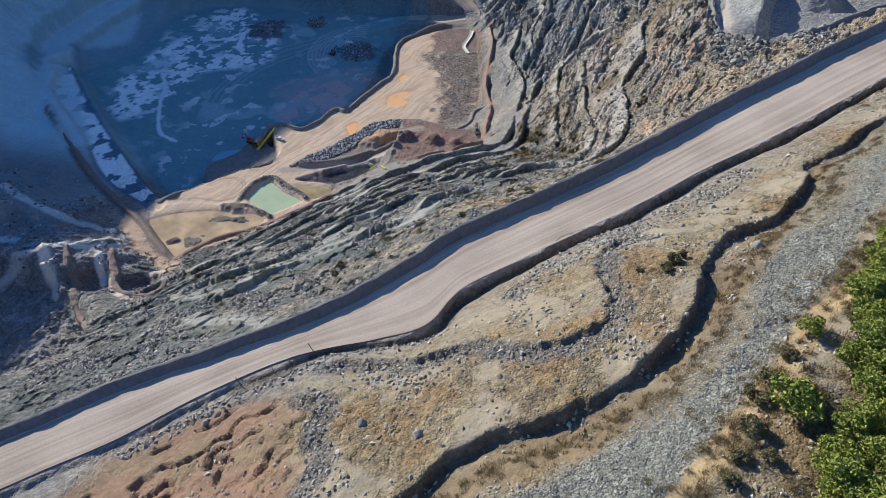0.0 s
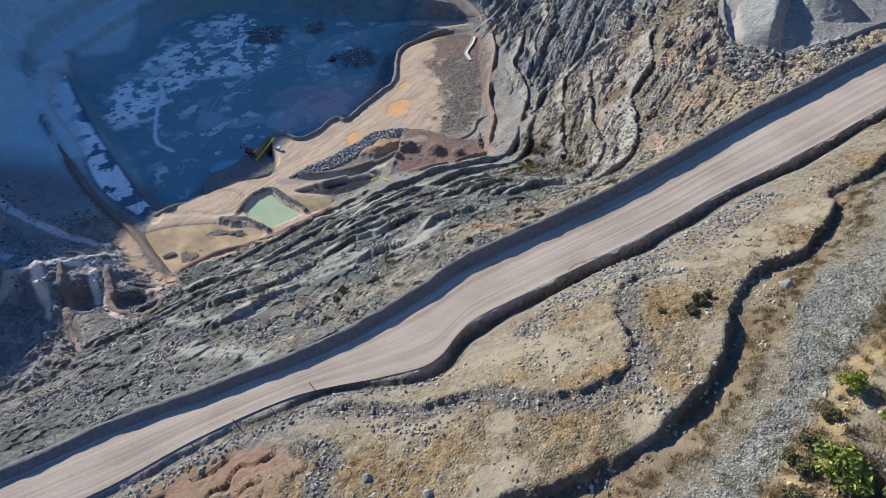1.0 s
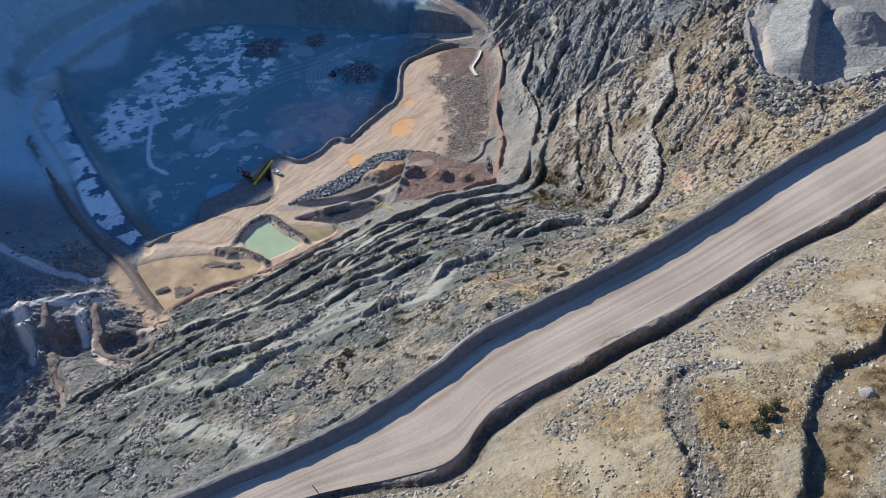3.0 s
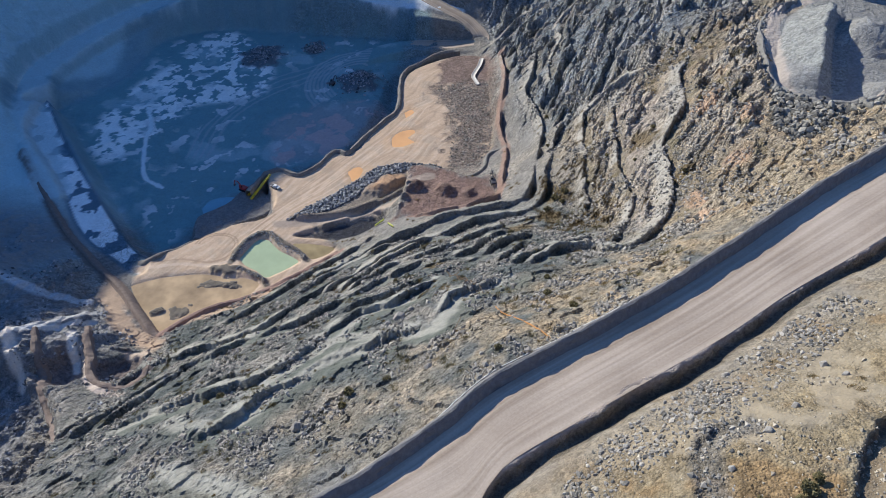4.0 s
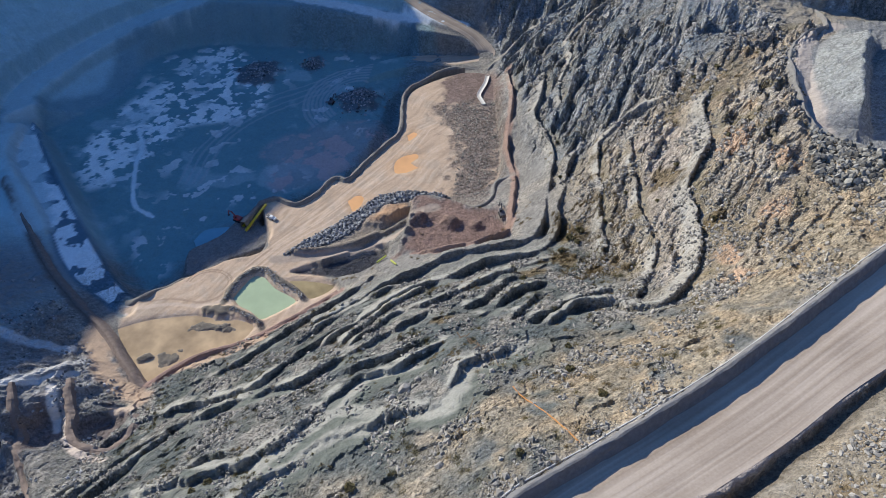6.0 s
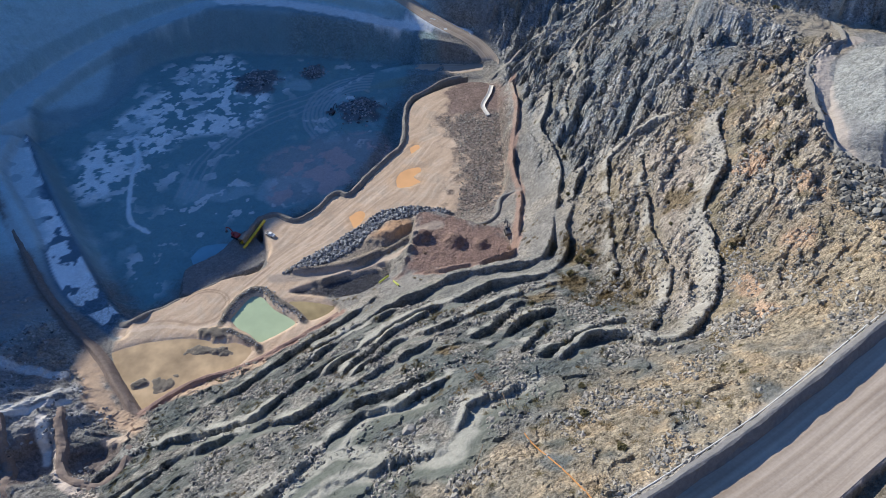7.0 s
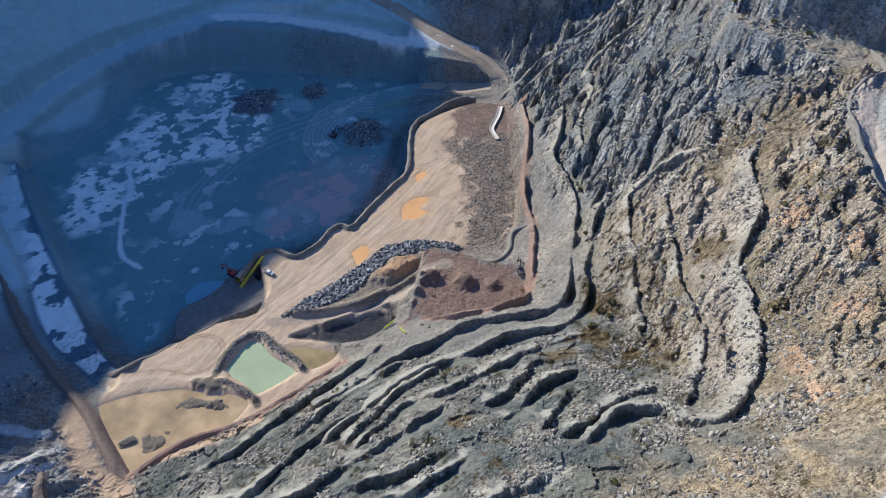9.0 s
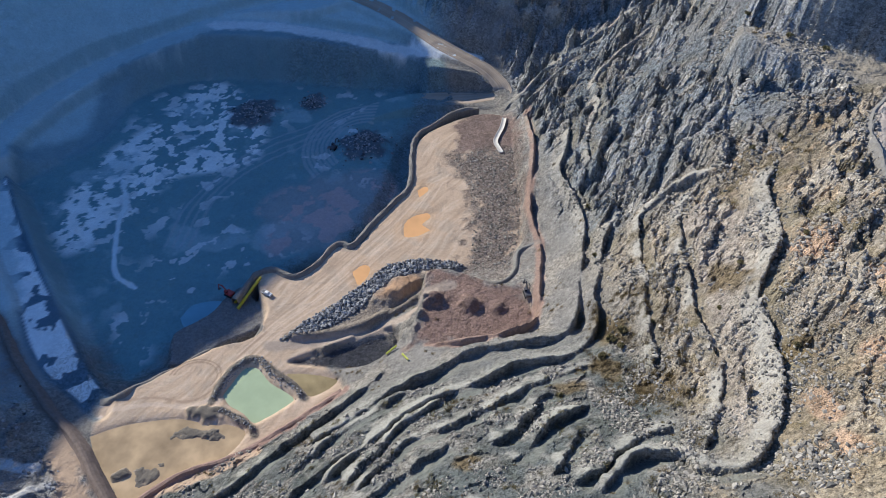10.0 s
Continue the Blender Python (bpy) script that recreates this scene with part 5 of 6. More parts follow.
def rocks(name, x, y, size, material, label, flat=0.65, sink=0.25, z=None, plain=False):
    """Many loose stones in one mesh."""
    shape_v, shape_f = (OCT_V, OCT_F) if plain else (ICO_V, ICO_F)
    n, k = len(x), len(shape_v)
    v = shape_v[None] * (1 + 0.45 * rng.uniform(-1, 1, (n, k, 1)))
    v = v * np.stack([rng.uniform(0.7, 1.3, n), rng.uniform(0.6, 1.1, n), rng.uniform(0.5, 0.9, n) * flat / 0.65], -1)[:, None]
    a, t = rng.uniform(0, 6.3, n), rng.uniform(-0.5, 0.5, n)
    ca, sa, ct, st = (f[:, None] for f in (np.cos(a), np.sin(a), np.cos(t), np.sin(t)))
    vy, vz = v[..., 1] * ct - v[..., 2] * st, v[..., 1] * st + v[..., 2] * ct
    v = np.stack([v[..., 0] * ca - vy * sa, v[..., 0] * sa + vy * ca, vz], -1) * size[:, None, None]
    zz = height(x, y) if z is None else z
    v = v + np.stack([x, y, zz + size * (0.5 - sink)], -1)[:, None]
    f = shape_f[None] + (np.arange(n) * k)[:, None, None]
    ob = link_mesh(name, v.reshape(-1, 3), f.reshape(-1, 3), material)
    return tagged(ob, label, "rock", kind="stuff")


def scatter(n, lo, hi, want, tries=40):
    """Places of the plan, thicker where want(x, y) is high."""
    xs, ys = [], []
    for _ in range(tries):
        x, y = rng.uniform(lo[0], hi[0], n), rng.uniform(lo[1], hi[1], n)
        keep = rng.uniform(0, 1, n) < want(x, y)
        xs.append(x[keep]), ys.append(y[keep])
        if sum(map(len, xs)) >= n:
            break
    return np.concatenate(xs)[:n], np.concatenate(ys)[:n]


def within(outline):
    q = np.array(outline, float)

    def test(x, y):
        odd = np.zeros(np.shape(x), bool)
        for a, b in zip(q, np.roll(q, -1, 0)):
            if a[1] != b[1]:
                odd ^= ((a[1] > y) != (b[1] > y)) & (x < (b[0] - a[0]) * (y - a[1]) / (b[1] - a[1]) + a[0])
        return odd
    return test


haul_area = within([p[:2] for p in haul_nw] + [p[:2] for p in haul_se[::-1]])


def off_road(x, y):
    return ~(haul_area(x, y) | haul_area(x - 1.5, y + 2.5) | haul_area(x + 1.5, y - 2))


def sizes(n, small, big, power=3.0):
    return small + (big - small) * rng.uniform(0, 1, n) ** power


x, y = scatter(30000, (-130, 85), (100, 240), lambda x, y: (slope := (y - 0.5 * x > 118) & (y - 0.1 * x < 245) & ~within(mud_flat)(x, y)) * smooth(0.0, 0.45, fbm(x, y, 14, 3, 401)) * off_road(x, y))
rocks("slope_rubble", x, y, sizes(len(x), 0.15, 0.8, 4), ROCK, "loose grey rubble strewn over the bench slopes", plain=True)
x, y = scatter(18000, (40, 180), (130, 460), lambda x, y: off_road(x, y) * off_road(x - 3, y + 4) * (0.08 + smooth(0.0, 0.45, fbm(x, y, 16, 3, 411))) * ~within(bowl_floor)(x, y) * ~within(bowl_floor)(x + 3, y))
rocks("wall_rubble", x, y, sizes(len(x), 0.2, 0.85, 3.0), ROCK, "broken rock lying on the benches of the wall")
x, y = scatter(14000, (-90, 20), (120, 150), lambda x, y: (y - 0.55 * x < 84) * (0.08 + smooth(0.0, 0.5, fbm(x, y, 12, 3, 421))) * off_road(x, y) * ~within(gravel_field)(x, y))
rocks("terrace_stones", x, y, sizes(len(x), 0.08, 0.5, 4), TAN_ROCK, "pale stones scattered on the ochre terrace", plain=True)
x, y = scatter(36000, (-10, 15), (130, 140), lambda x, y: within(gravel_field)(x, y) * 1.0)
rocks("crushed_stone", x, y, sizes(len(x), 0.09, 0.22, 1.5), PALE_STONE, "coarse grey crushed stone spread in a strip", plain=True)
pile = [(-82, 278), (-72, 288), (-60, 298), (-50, 308), (-40, 319), (-27, 322), (-8, 320), (-5, 316), (-24, 315.5), (-38, 309), (-46, 300), (-54, 290), (-68, 281)]
x, y = scatter(2200, (-84, 276), (-4, 323), lambda x, y: within(pile)(x, y) * 1.0)
rocks("boulder_pile", x, y, sizes(len(x), 0.3, 0.85, 1.8), DARK_ROCK, "heap of blasted blue-grey boulders beside the mud flat", 0.8, 0.0)
x, y = scatter(1000, (88, 190), (125, 242), lambda x, y: off_road(x, y) * off_road(x - 3, y + 4) * within([(104, 236), (98, 222), (94, 208), (100, 199), (114, 203), (124, 206), (112, 212), (106, 222)])(x, y) * 1.0)
rocks("dumped_boulders", x, y, sizes(len(x), 0.3, 1.15, 2), MIXED_ROCK, "dumped boulders at the rim of the stone bowl", 0.8, 0.05)
x, y = scatter(1400, (-70, 250), (-30, 282), lambda x, y: within(dark_hollow)(x, y) * 1.0)
rocks("dark_stones", x, y, sizes(len(x), 0.12, 0.35), SHADED_ROCK, "dark stones, shade in their tone, filling a hollow beside the yard")
x, y = scatter(1800, (-8, 300), (30, 404), lambda x, y: within(stone_field)(x, y) * 1.0)
rocks("flat_stones", x, y, sizes(len(x), 0.2, 0.6), ROCK, "stones spread over the grey-brown flat")
edge = np.vstack([spline([(-102, 251, 0), (-100, 258, 0), (-95, 267, 0), (-88, 267.5, 0), (-81, 260.5, 0), (-73, 256, 0), (-69, 251, 0)], 0.4), spline([(-99, 246, 0), (-92, 243, 0), (-86, 239, 0)], 0.4)])
edge = edge[rng.integers(0, len(edge), 420)] + rng.normal(0, 0.8, (420, 3))
rocks("pond_stones", edge[:, 0], edge[:, 1], sizes(420, 0.18, 0.55), DARK_ROCK, "dark stones round the green pond")


mounds = [(-130, 458, 13), (-60, 424, 13), (-95, 470, 7)]
x, y = np.concatenate([rng.normal(a, r * 0.5, 420) for a, b, r in mounds]), np.concatenate([rng.normal(b, r * 0.5, 420) for a, b, r in mounds])
rocks("pit_rubble", x, y, sizes(len(x), 0.3, 1.0, 2.0), DARK_ROCK, "dark blasted rubble heaped on the pit floor", plain=True)
x, y = scatter(2600, (-225, 130), (-118, 260), lambda x, y: smooth(-0.05, 0.3, fbm(x, y, 15, 3, 441)) * (x + 0.87 * (y - 206) < -132) * ~within(floor_slabs)(x, y))
rocks("hollow_rubble", x, y, sizes(len(x), 0.2, 1.0, 3.0), DARK_ROCK, "blue-grey rubble lying in the shaded hollows", plain=True)
roadside = within([(12, 92), (20, 100), (30, 106), (44, 114), (58, 123), (74, 132), (78, 126), (60, 112), (48, 104), (38, 97), (26, 92), (16, 86)])
x, y = scatter(2600, (8, 84), (82, 136), lambda x, y: roadside(x, y) * (0.25 + smooth(-0.1, 0.4, fbm(x, y, 9, 3, 431))) * off_road(x, y))
rocks("roadside_rubble", x, y, sizes(len(x), 0.12, 0.55, 3), ROCK, "grey rubble dumped beside the haul road")
shelf = np.vstack([spline([(a + 1.6, b - 2.2, 0) for a, b, _ in l], 0.3) for l in (ledge_a, ledge_b, ledge_c, ledge_d)])
shelf = shelf[rng.integers(0, len(shelf), 1500)] + rng.normal(0, 1.3, (1500, 3))
rocks("ledge_rubble", shelf[:, 0], shelf[:, 1], sizes(1500, 0.12, 0.6, 3), ROCK, "broken stones below the ledges of the terrace", plain=True)


kerb = spline([(a + 2.2, b - 3.0, 0) for a, b, _ in haul_se[3:11]], 0.3)
kerb = kerb[rng.integers(0, len(kerb), 1300)] + rng.normal(0, 1.5, (1300, 3))
kerb = kerb[off_road(kerb[:, 0], kerb[:, 1])]
rocks("verge_rubble", kerb[:, 0], kerb[:, 1], sizes(len(kerb), 0.12, 0.7, 2.5), ROCK, "dark rubble dumped over the edge of the haul road", plain=True)


def boulder(x, y, r, label="large pale boulder lying on the slope"):
    bm = bmesh.new()
    bmesh.ops.create_icosphere(bm, subdivisions=3, radius=1.0)
    seed = Vector((x * 0.37, y * 0.21, r))
    for v in bm.verts:
        c = v.co.copy()
        k = 1 + 0.28 * noise.noise(c * 1.2 + seed) + 0.10 * noise.noise(c * 3.1 + seed)
        v.co = Vector((c.x * k * 1.15, c.y * k * 0.95, max(c.z * k * 0.75, -0.45)))
        for axis_ in (Vector((0.6, 0.3, 0.74)), Vector((-0.7, 0.4, 0.5)), Vector((0.2, -0.8, 0.5)), Vector((-0.5, -0.6, 0.4)), Vector((0.9, -0.2, 0.1)), Vector((0.1, 0.95, 0.2))):
            over = v.co.dot(axis_.normalized()) - 0.58
            if over > 0:
                v.co -= axis_.normalized() * over * 0.95
    bmesh.ops.scale(bm, vec=(r, r, r), verts=bm.verts)
    me = bpy.data.meshes.new("boulder")
    bm.to_mesh(me)
    bm.free()
    me.materials.append(BOULDER)
    ob = new("boulder", me)
    ob.matrix_basis = pose(*on_ground(x, y, 0.25 * r), 0, 0, (x * 37) % 360)
    return tagged(ob, label, "boulder", "boulders on the slopes")


BOULDER = mat("boulder_stone", (0.31, 0.29, 0.26), 0.9, 0, 0.35, 1.2, 0.5)
for x, y, r in ((57.5, 84.8, 1.3), (43, 94.5, 1.0), (-4, 53, 1.1), (50, 100, 0.8), (61, 111, 0.9), (-14, 58, 1.2), (-47, 67, 0.9), (-19, 163, 2.2), (-22.5, 160.5, 1.5), (-41, 122, 1.8), (-39, 119.5, 1.2), (3, 161, 1.1), (-16, 166, 1.2), (62, 107, 0.8), (35, 88, 0.7), (24, 98, 0.8), (-10, 131, 1.2), (5, 130, 0.9)):
    boulder(x, y, r)


# ---- trees and bushes ----
def leaves(blobs, count, small, big):
    """A crown of many single leaves, gathered in clumps of uneven outline."""
    w = np.array([b[3] ** 2 for b in blobs])
    pick = rng.choice(len(blobs), count, p=w / w.sum())
    c = np.array([b[:3] for b in blobs])[pick]
    r = np.array([b[3] for b in blobs])[pick]
    d = rng.normal(0, 1, (count, 3))
    d /= np.linalg.norm(d, axis=1)[:, None]
    p = c + d * (r * rng.uniform(0.55, 1.08, count) ** 0.6)[:, None] * (1, 1, 0.85)
    p[:, 2] = np.maximum(p[:, 2], 0.1)
    a, b = rng.normal(0, 1, (count, 3)), rng.normal(0, 1, (count, 3))
    a /= np.linalg.norm(a, axis=1)[:, None]
    b -= a * (a * b).sum(1)[:, None]
    b /= np.linalg.norm(b, axis=1)[:, None]
    size = rng.uniform(small, big, count)[:, None]
    v = np.stack([p - a * size, p + b * size * 0.45, p + a * size, p - b * size * 0.45], 1)
    return v.reshape(-1, 3), np.arange(count * 4).reshape(-1, 4)


def tree(name, tall, spread, leaf, label, count=1500, clumps=9, flowers=False):
    top = thing(name, (0, 0, 0), label, "tree" if name == "tree" else "bush", "green growth beside the trail")
    bm = bmesh.new()
    rod(bm, (0, 0, -0.4), (0.1, 0.05, tall * 0.45), 0.05 * tall * 0.5, 8, 0.03 * tall * 0.5)
    blobs = []
    for i in range(clumps):
        a, k = 6.28 * i / clumps + rng.uniform(-0.4, 0.4), rng.uniform(0.25, 0.75)
        q = (math.cos(a) * spread * k, math.sin(a) * spread * k, tall * rng.uniform(0.42, 0.85))
        rod(bm, (0.05, 0.03, tall * rng.uniform(0.15, 0.42)), q, 0.02 * tall * 0.6, 6, 0.006 * tall)
        blobs.append((*q, spread * rng.uniform(0.28, 0.48)))
    blobs.append((0, 0, tall * 0.8, spread * 0.4))
    part("trunk", bm, BARK, top)
    v, f = leaves(blobs, int(count * 1.6), 0.14, 0.31)
    crown = link_mesh("crown", v, f, leaf)
    crown.parent = top
    if flowers:
        v, f = leaves([(b[0], b[1], b[2] + 0.3, b[3]) for b in blobs[::3]], 260, 0.12, 0.22)
        ob = link_mesh("blossom", v, f, GORSE)
        ob.parent = top
        tagged(ob, "bright yellow blossom")
    return top


wood = within([(43.5, 30), (47, 39), (54, 46), (59, 53), (62, 61), (66, 70), (74, 80), (86, 91), (102, 102), (98, 86), (84, 70), (76, 54), (70, 42), (64, 28)])
clearing = within([(51, 47), (53, 53), (58, 57), (60, 53), (55, 47)])
kinds = [tree("tree", 5.2, 2.8, LEAF, "leafy green tree in dense growth beside the trail", 1300, 11),
         tree("tree", 4.2, 2.4, LEAF, "low leafy green tree beside the gravel strip", 1100, 9),
         tree("bush", 2.6, 1.9, OLIVE, "dull olive bush beside the dirt trail", 1100, 7),
         tree("bush", 2.2, 1.7, LEAF, "gorse bush with bright yellow blossom among green growth", 900, 7, True)]
homes = [(70, 62), (66, 50), (40.5, 44), (58, 45)]
spots, count = [], 0
for _ in range(4000):
    x, y = rng.uniform(42, 113), rng.uniform(28, 106)
    if wood(x, y) and not clearing(x, y) and len(spots) < 200 and all((x - a) ** 2 + (y - b) ** 2 > 3.6 for a, b in spots + homes[:2]):
        spots.append((x, y))
for (x, y), k in zip(homes, kinds):
    k.matrix_basis = pose(*on_ground(x, y, -0.1), 0, 0, 20)
for x, y in spots:
    k = kinds[int(rng.choice(4, p=(0.42, 0.36, 0.17, 0.05)))]
    ob = copy_thing(k, pose(*on_ground(x, y, -0.1), 0, 0, rng.uniform(0, 360)))
    ob.scale = (rng.uniform(0.75, 1.15),) * 3
for x, y, k in ((46.5, 47, 2.0), (44, 48.5, 1.0), (43, 50.5, 0.8), (46, 52.5, 1.0), (50, 56, 0.9), (55, 60.5, 1.1), (38, 40.5, 0.9), (41.5, 40, 0.8), (57, 54, 1.3), (62, 62, 1.0), (66, 66, 1.2), (70, 71, 1.2), (36, 37.5, 0.8)):
    ob = copy_thing(kinds[2 if k < 1.05 else 1], pose(*on_ground(x, y, -0.1), 0, 0, rng.uniform(0, 360)))
    ob.scale = (0.75 * k,) * 3
scrub = tree("shrub", 1.9, 1.5, OLIVE, "olive-brown shrub growing among the stones", 800, 6)
scrub.matrix_basis = pose(*on_ground(42, 82.5, -0.1))
tagged(scrub, group="shrubs on the slopes")
for x, y, k in ((40, 80.5, 0.9), (44, 84, 0.7), (36, 82, 0.5), (21, 158, 0.9), (24, 143, 0.8), (-30, 132, 1.0), (-31, 128, 0.8), (23, 169, 0.7), (44, 250, 1.3), (40, 248, 1.4), (36, 241, 1.2), (42, 244, 1.0), (74, 252, 0.8), (75, 217, 0.8), (52, 249, 0.6), (20, 225, 0.7), (-67, 141, 0.9), (5, 128, 0.7), (60, 255, 0.7), (66, 240, 0.7), (-70, 138, 0.7), (43, 292, 0.8), (88, 250, 0.8), (92, 300, 0.9), (100, 300, 0.8), (48, 330, 0.9), (110, 372, 1.0), (118, 350, 1.0), (128, 340, 1.1)):
    ob = copy_thing(scrub, pose(*on_ground(x, y, -0.1), 0, 0, rng.uniform(0, 360)))
    ob.scale = (k, k, k * 0.8)


def tufts(name, x, y, tall, material, label):
    """Dry stalks in loose clumps, one mesh."""
    n, blades = len(x), 90
    a, lean = rng.uniform(0, 6.3, (n, blades)), rng.uniform(0.1, 0.9, (n, blades))
    h = tall[:, None] * rng.uniform(0.5, 1.1, (n, blades))
    px = x[:, None] + rng.normal(0, 0.45, (n, blades)) * tall[:, None]
    py = y[:, None] + rng.normal(0, 0.45, (n, blades)) * tall[:, None]
    pz = height(px.ravel(), py.ravel()).reshape(px.shape) - 0.05
    base = np.stack([px, py, pz], -1)
    tip = base + np.stack([np.cos(a) * lean * h, np.sin(a) * lean * h, h], -1)
    wide = np.stack([-np.sin(a), np.cos(a), 0 * a], -1) * 0.03
    v = np.stack([base - wide, base + wide, tip], 2).reshape(-1, 3)
    ob = link_mesh(name, v, np.arange(len(v)).reshape(-1, 3), material)
    return tagged(ob, label, "dry grass", kind="stuff")


t_line = np.array(offset(terrace, 5.5))[:, :2]
t_line = np.stack([np.interp(np.linspace(0, len(t_line) - 1, 480), np.arange(len(t_line)), t_line[:, i]) for i in (0, 1)], -1)
more = np.array([(x, y) for x, y, _ in spline(trail, 0.5)])
x1, y1 = scatter(520, (-90, 100), (115, 380), lambda x, y: smooth(0.15, 0.5, fbm(x, y, 18, 3, 511)) * off_road(x, y) * ~within(mud_flat)(x, y) * ~within(pit_floor)(x, y))
px = np.concatenate([t_line[:, 0] + rng.normal(0, 1.2, len(t_line)), more[:, 0] + rng.normal(0, 3.2, len(more)), x1])
py = np.concatenate([t_line[:, 1] + rng.normal(0, 1.2, len(t_line)), more[:, 1] + rng.normal(0, 3.2, len(more)), y1])
x2, y2 = scatter(620, (26, 26), (100, 104), lambda x, y: ((x - 38) * 0.72 - (y - 44) * 0.69 > -2) * smooth(-0.25, 0.2, fbm(x, y, 7, 3, 521)) * ~within(gravel_field)(x, y))
x3, y3 = scatter(330, (32, 216), (58, 268), lambda x, y: 0.2 + smooth(-0.1, 0.3, fbm(x, y, 9, 3, 531)))
x2, y2 = np.concatenate([x2, x3]), np.concatenate([y2, y3])
x4, y4 = scatter(420, (-120, 110), (60, 240), lambda x, y: (y - 0.5 * x > 124) * (y - 0.1 * x < 240) * smooth(0.12, 0.4, fbm(x, y, 13, 3, 541)) * ~within(mud_flat)(x, y))
tufts("slope_scrub", x4, y4, rng.uniform(0.5, 1.3, len(x4)), OLIVE, "dark olive scrub growing in clumps on the bench slopes")
tufts("brown_scrub", x2, y2, rng.uniform(0.6, 1.4, len(x2)), RUSTY, "low brown and olive scrub covering the ground in patches")
tufts("dry_scrub", px, py, rng.uniform(0.4, 1.15, len(px)), DRY, "brownish dry scrub and grass in clumps")

# ---- machines and small things ----
WHITE = mat("white_paint", (0.72, 0.72, 0.70), 0.4, 0, 0.08, 1)
YELLOW = mat("yellow_paint", (0.62, 0.47, 0.03), 0.5, 0, 0.15, 1)
LIME = mat("lime_paint", (0.40, 0.44, 0.05), 0.5, 0, 0.15, 1)
RED = mat("red_paint", (0.42, 0.04, 0.03), 0.5, 0, 0.2, 1)
STEEL = mat("dark_steel", (0.10, 0.10, 0.11), 0.6, 0.4, 0.3, 2)
RUBBER = mat("rubber", (0.02, 0.02, 0.022), 0.85, 0, 0.2, 3)
GLASS = mat("dark_glass", (0.02, 0.03, 0.04), 0.08, 0, 0.0, 1, 0)
TIMBER = mat("weathered_timber", (0.17, 0.12, 0.08), 0.9, 0, 0.3, 3)
PIPE = mat("pale_pipe", (0.55, 0.54, 0.52), 0.6, 0, 0.15, 1)
ORANGE = mat("orange_hose", (0.50, 0.22, 0.06), 0.7, 0, 0.2, 1)


def wheel(parent, at, r, w):
    bm = bmesh.new()
    rod(bm, (at[0], at[1] - w / 2, at[2]), (at[0], at[1] + w / 2, at[2]), r, 18)
    t = part("wheel", bm, RUBBER, parent)
    bm = bmesh.new()
    rod(bm, (at[0], at[1] - w / 2 - 0.02, at[2]), (at[0], at[1] + w / 2 + 0.02, at[2]), r * 0.55, 12)
    part("rim", bm, STEEL, t)


def pickup(x, y, turn):
    car = thing("pickup_truck", on_ground(x, y, 0.05), "white pickup truck parked on the mud flat", "truck", "", turn)
    bm = bmesh.new()
    box(bm, (5.2, 1.85, 0.55), (0, 0, 0.75), bevel=0.12)
    box(bm, (1.5, 1.75, 0.2), (1.75, 0, 1.1), bevel=0.08)
    part("body", bm, WHITE, car)
    bm = bmesh.new()
    box(bm, (2.0, 1.7, 0.7), (0.2, 0, 1.4), bevel=0.12, taper=0.82)
    part("cab", bm, WHITE, car)
    bm = bmesh.new()
    box(bm, (1.75, 1.5, 0.36), (0.2, 0, 1.42), taper=0.86)
    box(bm, (1.9, 1.2, 0.3), (0.2, 0, 1.42), taper=0.86)
    part("window_band", bm, GLASS, car)
    bm = bmesh.new()
    box(bm, (1.8, 1.5, 0.06), (-1.6, 0, 1.04))
    part("load_bed", bm, STEEL, car)
    for px in (-1.55, 1.6):
        for py in (-0.85, 0.85):
            wheel(car, (px, py, 0.4), 0.4, 0.26)


def excavator(x, y, turn, paint, label, boom_turn=0):
    m = thing("excavator", on_ground(x, y, 0.05), label, "excavator", "", turn)
    for py in (-1.2, 1.2):
        bm = bmesh.new()
        box(bm, (4.0, 0.6, 0.8), (0, py, 0.45), bevel=0.25)
        part("track", bm, RUBBER, m)
    bm = bmesh.new()
    box(bm, (3.4, 2.6, 1.1), (-0.4, 0, 1.75), bevel=0.15)
    box(bm, (1.1, 2.5, 0.8), (-1.9, 0, 1.8), bevel=0.2)
    part("upper_body", bm, paint, m)
    bm = bmesh.new()
    box(bm, (1.5, 1.0, 1.5), (0.7, 0.75, 2.6), bevel=0.1, taper=0.9)
    c = part("cab", bm, paint, m)
    bm = bmesh.new()
    box(bm, (1.52, 0.85, 0.8), (0.74, 0.75, 2.75))
    part("window", bm, GLASS, c)
    bm = bmesh.new()
    rod(bm, (1.0, -0.2, 2.0), (3.4, -0.2, 4.4), 0.28, 6)
    rod(bm, (3.4, -0.2, 4.4), (5.4, -0.2, 3.8), 0.24, 6)
    part("boom", bm, paint, m)
    bm = bmesh.new()
    rod(bm, (5.4, -0.2, 4.0), (6.2, -0.2, 1.4), 0.2, 6)
    part("stick", bm, paint, m)
    bm = bmesh.new()
    box(bm, (0.9, 1.2, 0.9), (6.0, -0.2, 0.9), (0, 25, 0), bevel=0.1, taper=0.75)
    part("bucket", bm, STEEL, m)


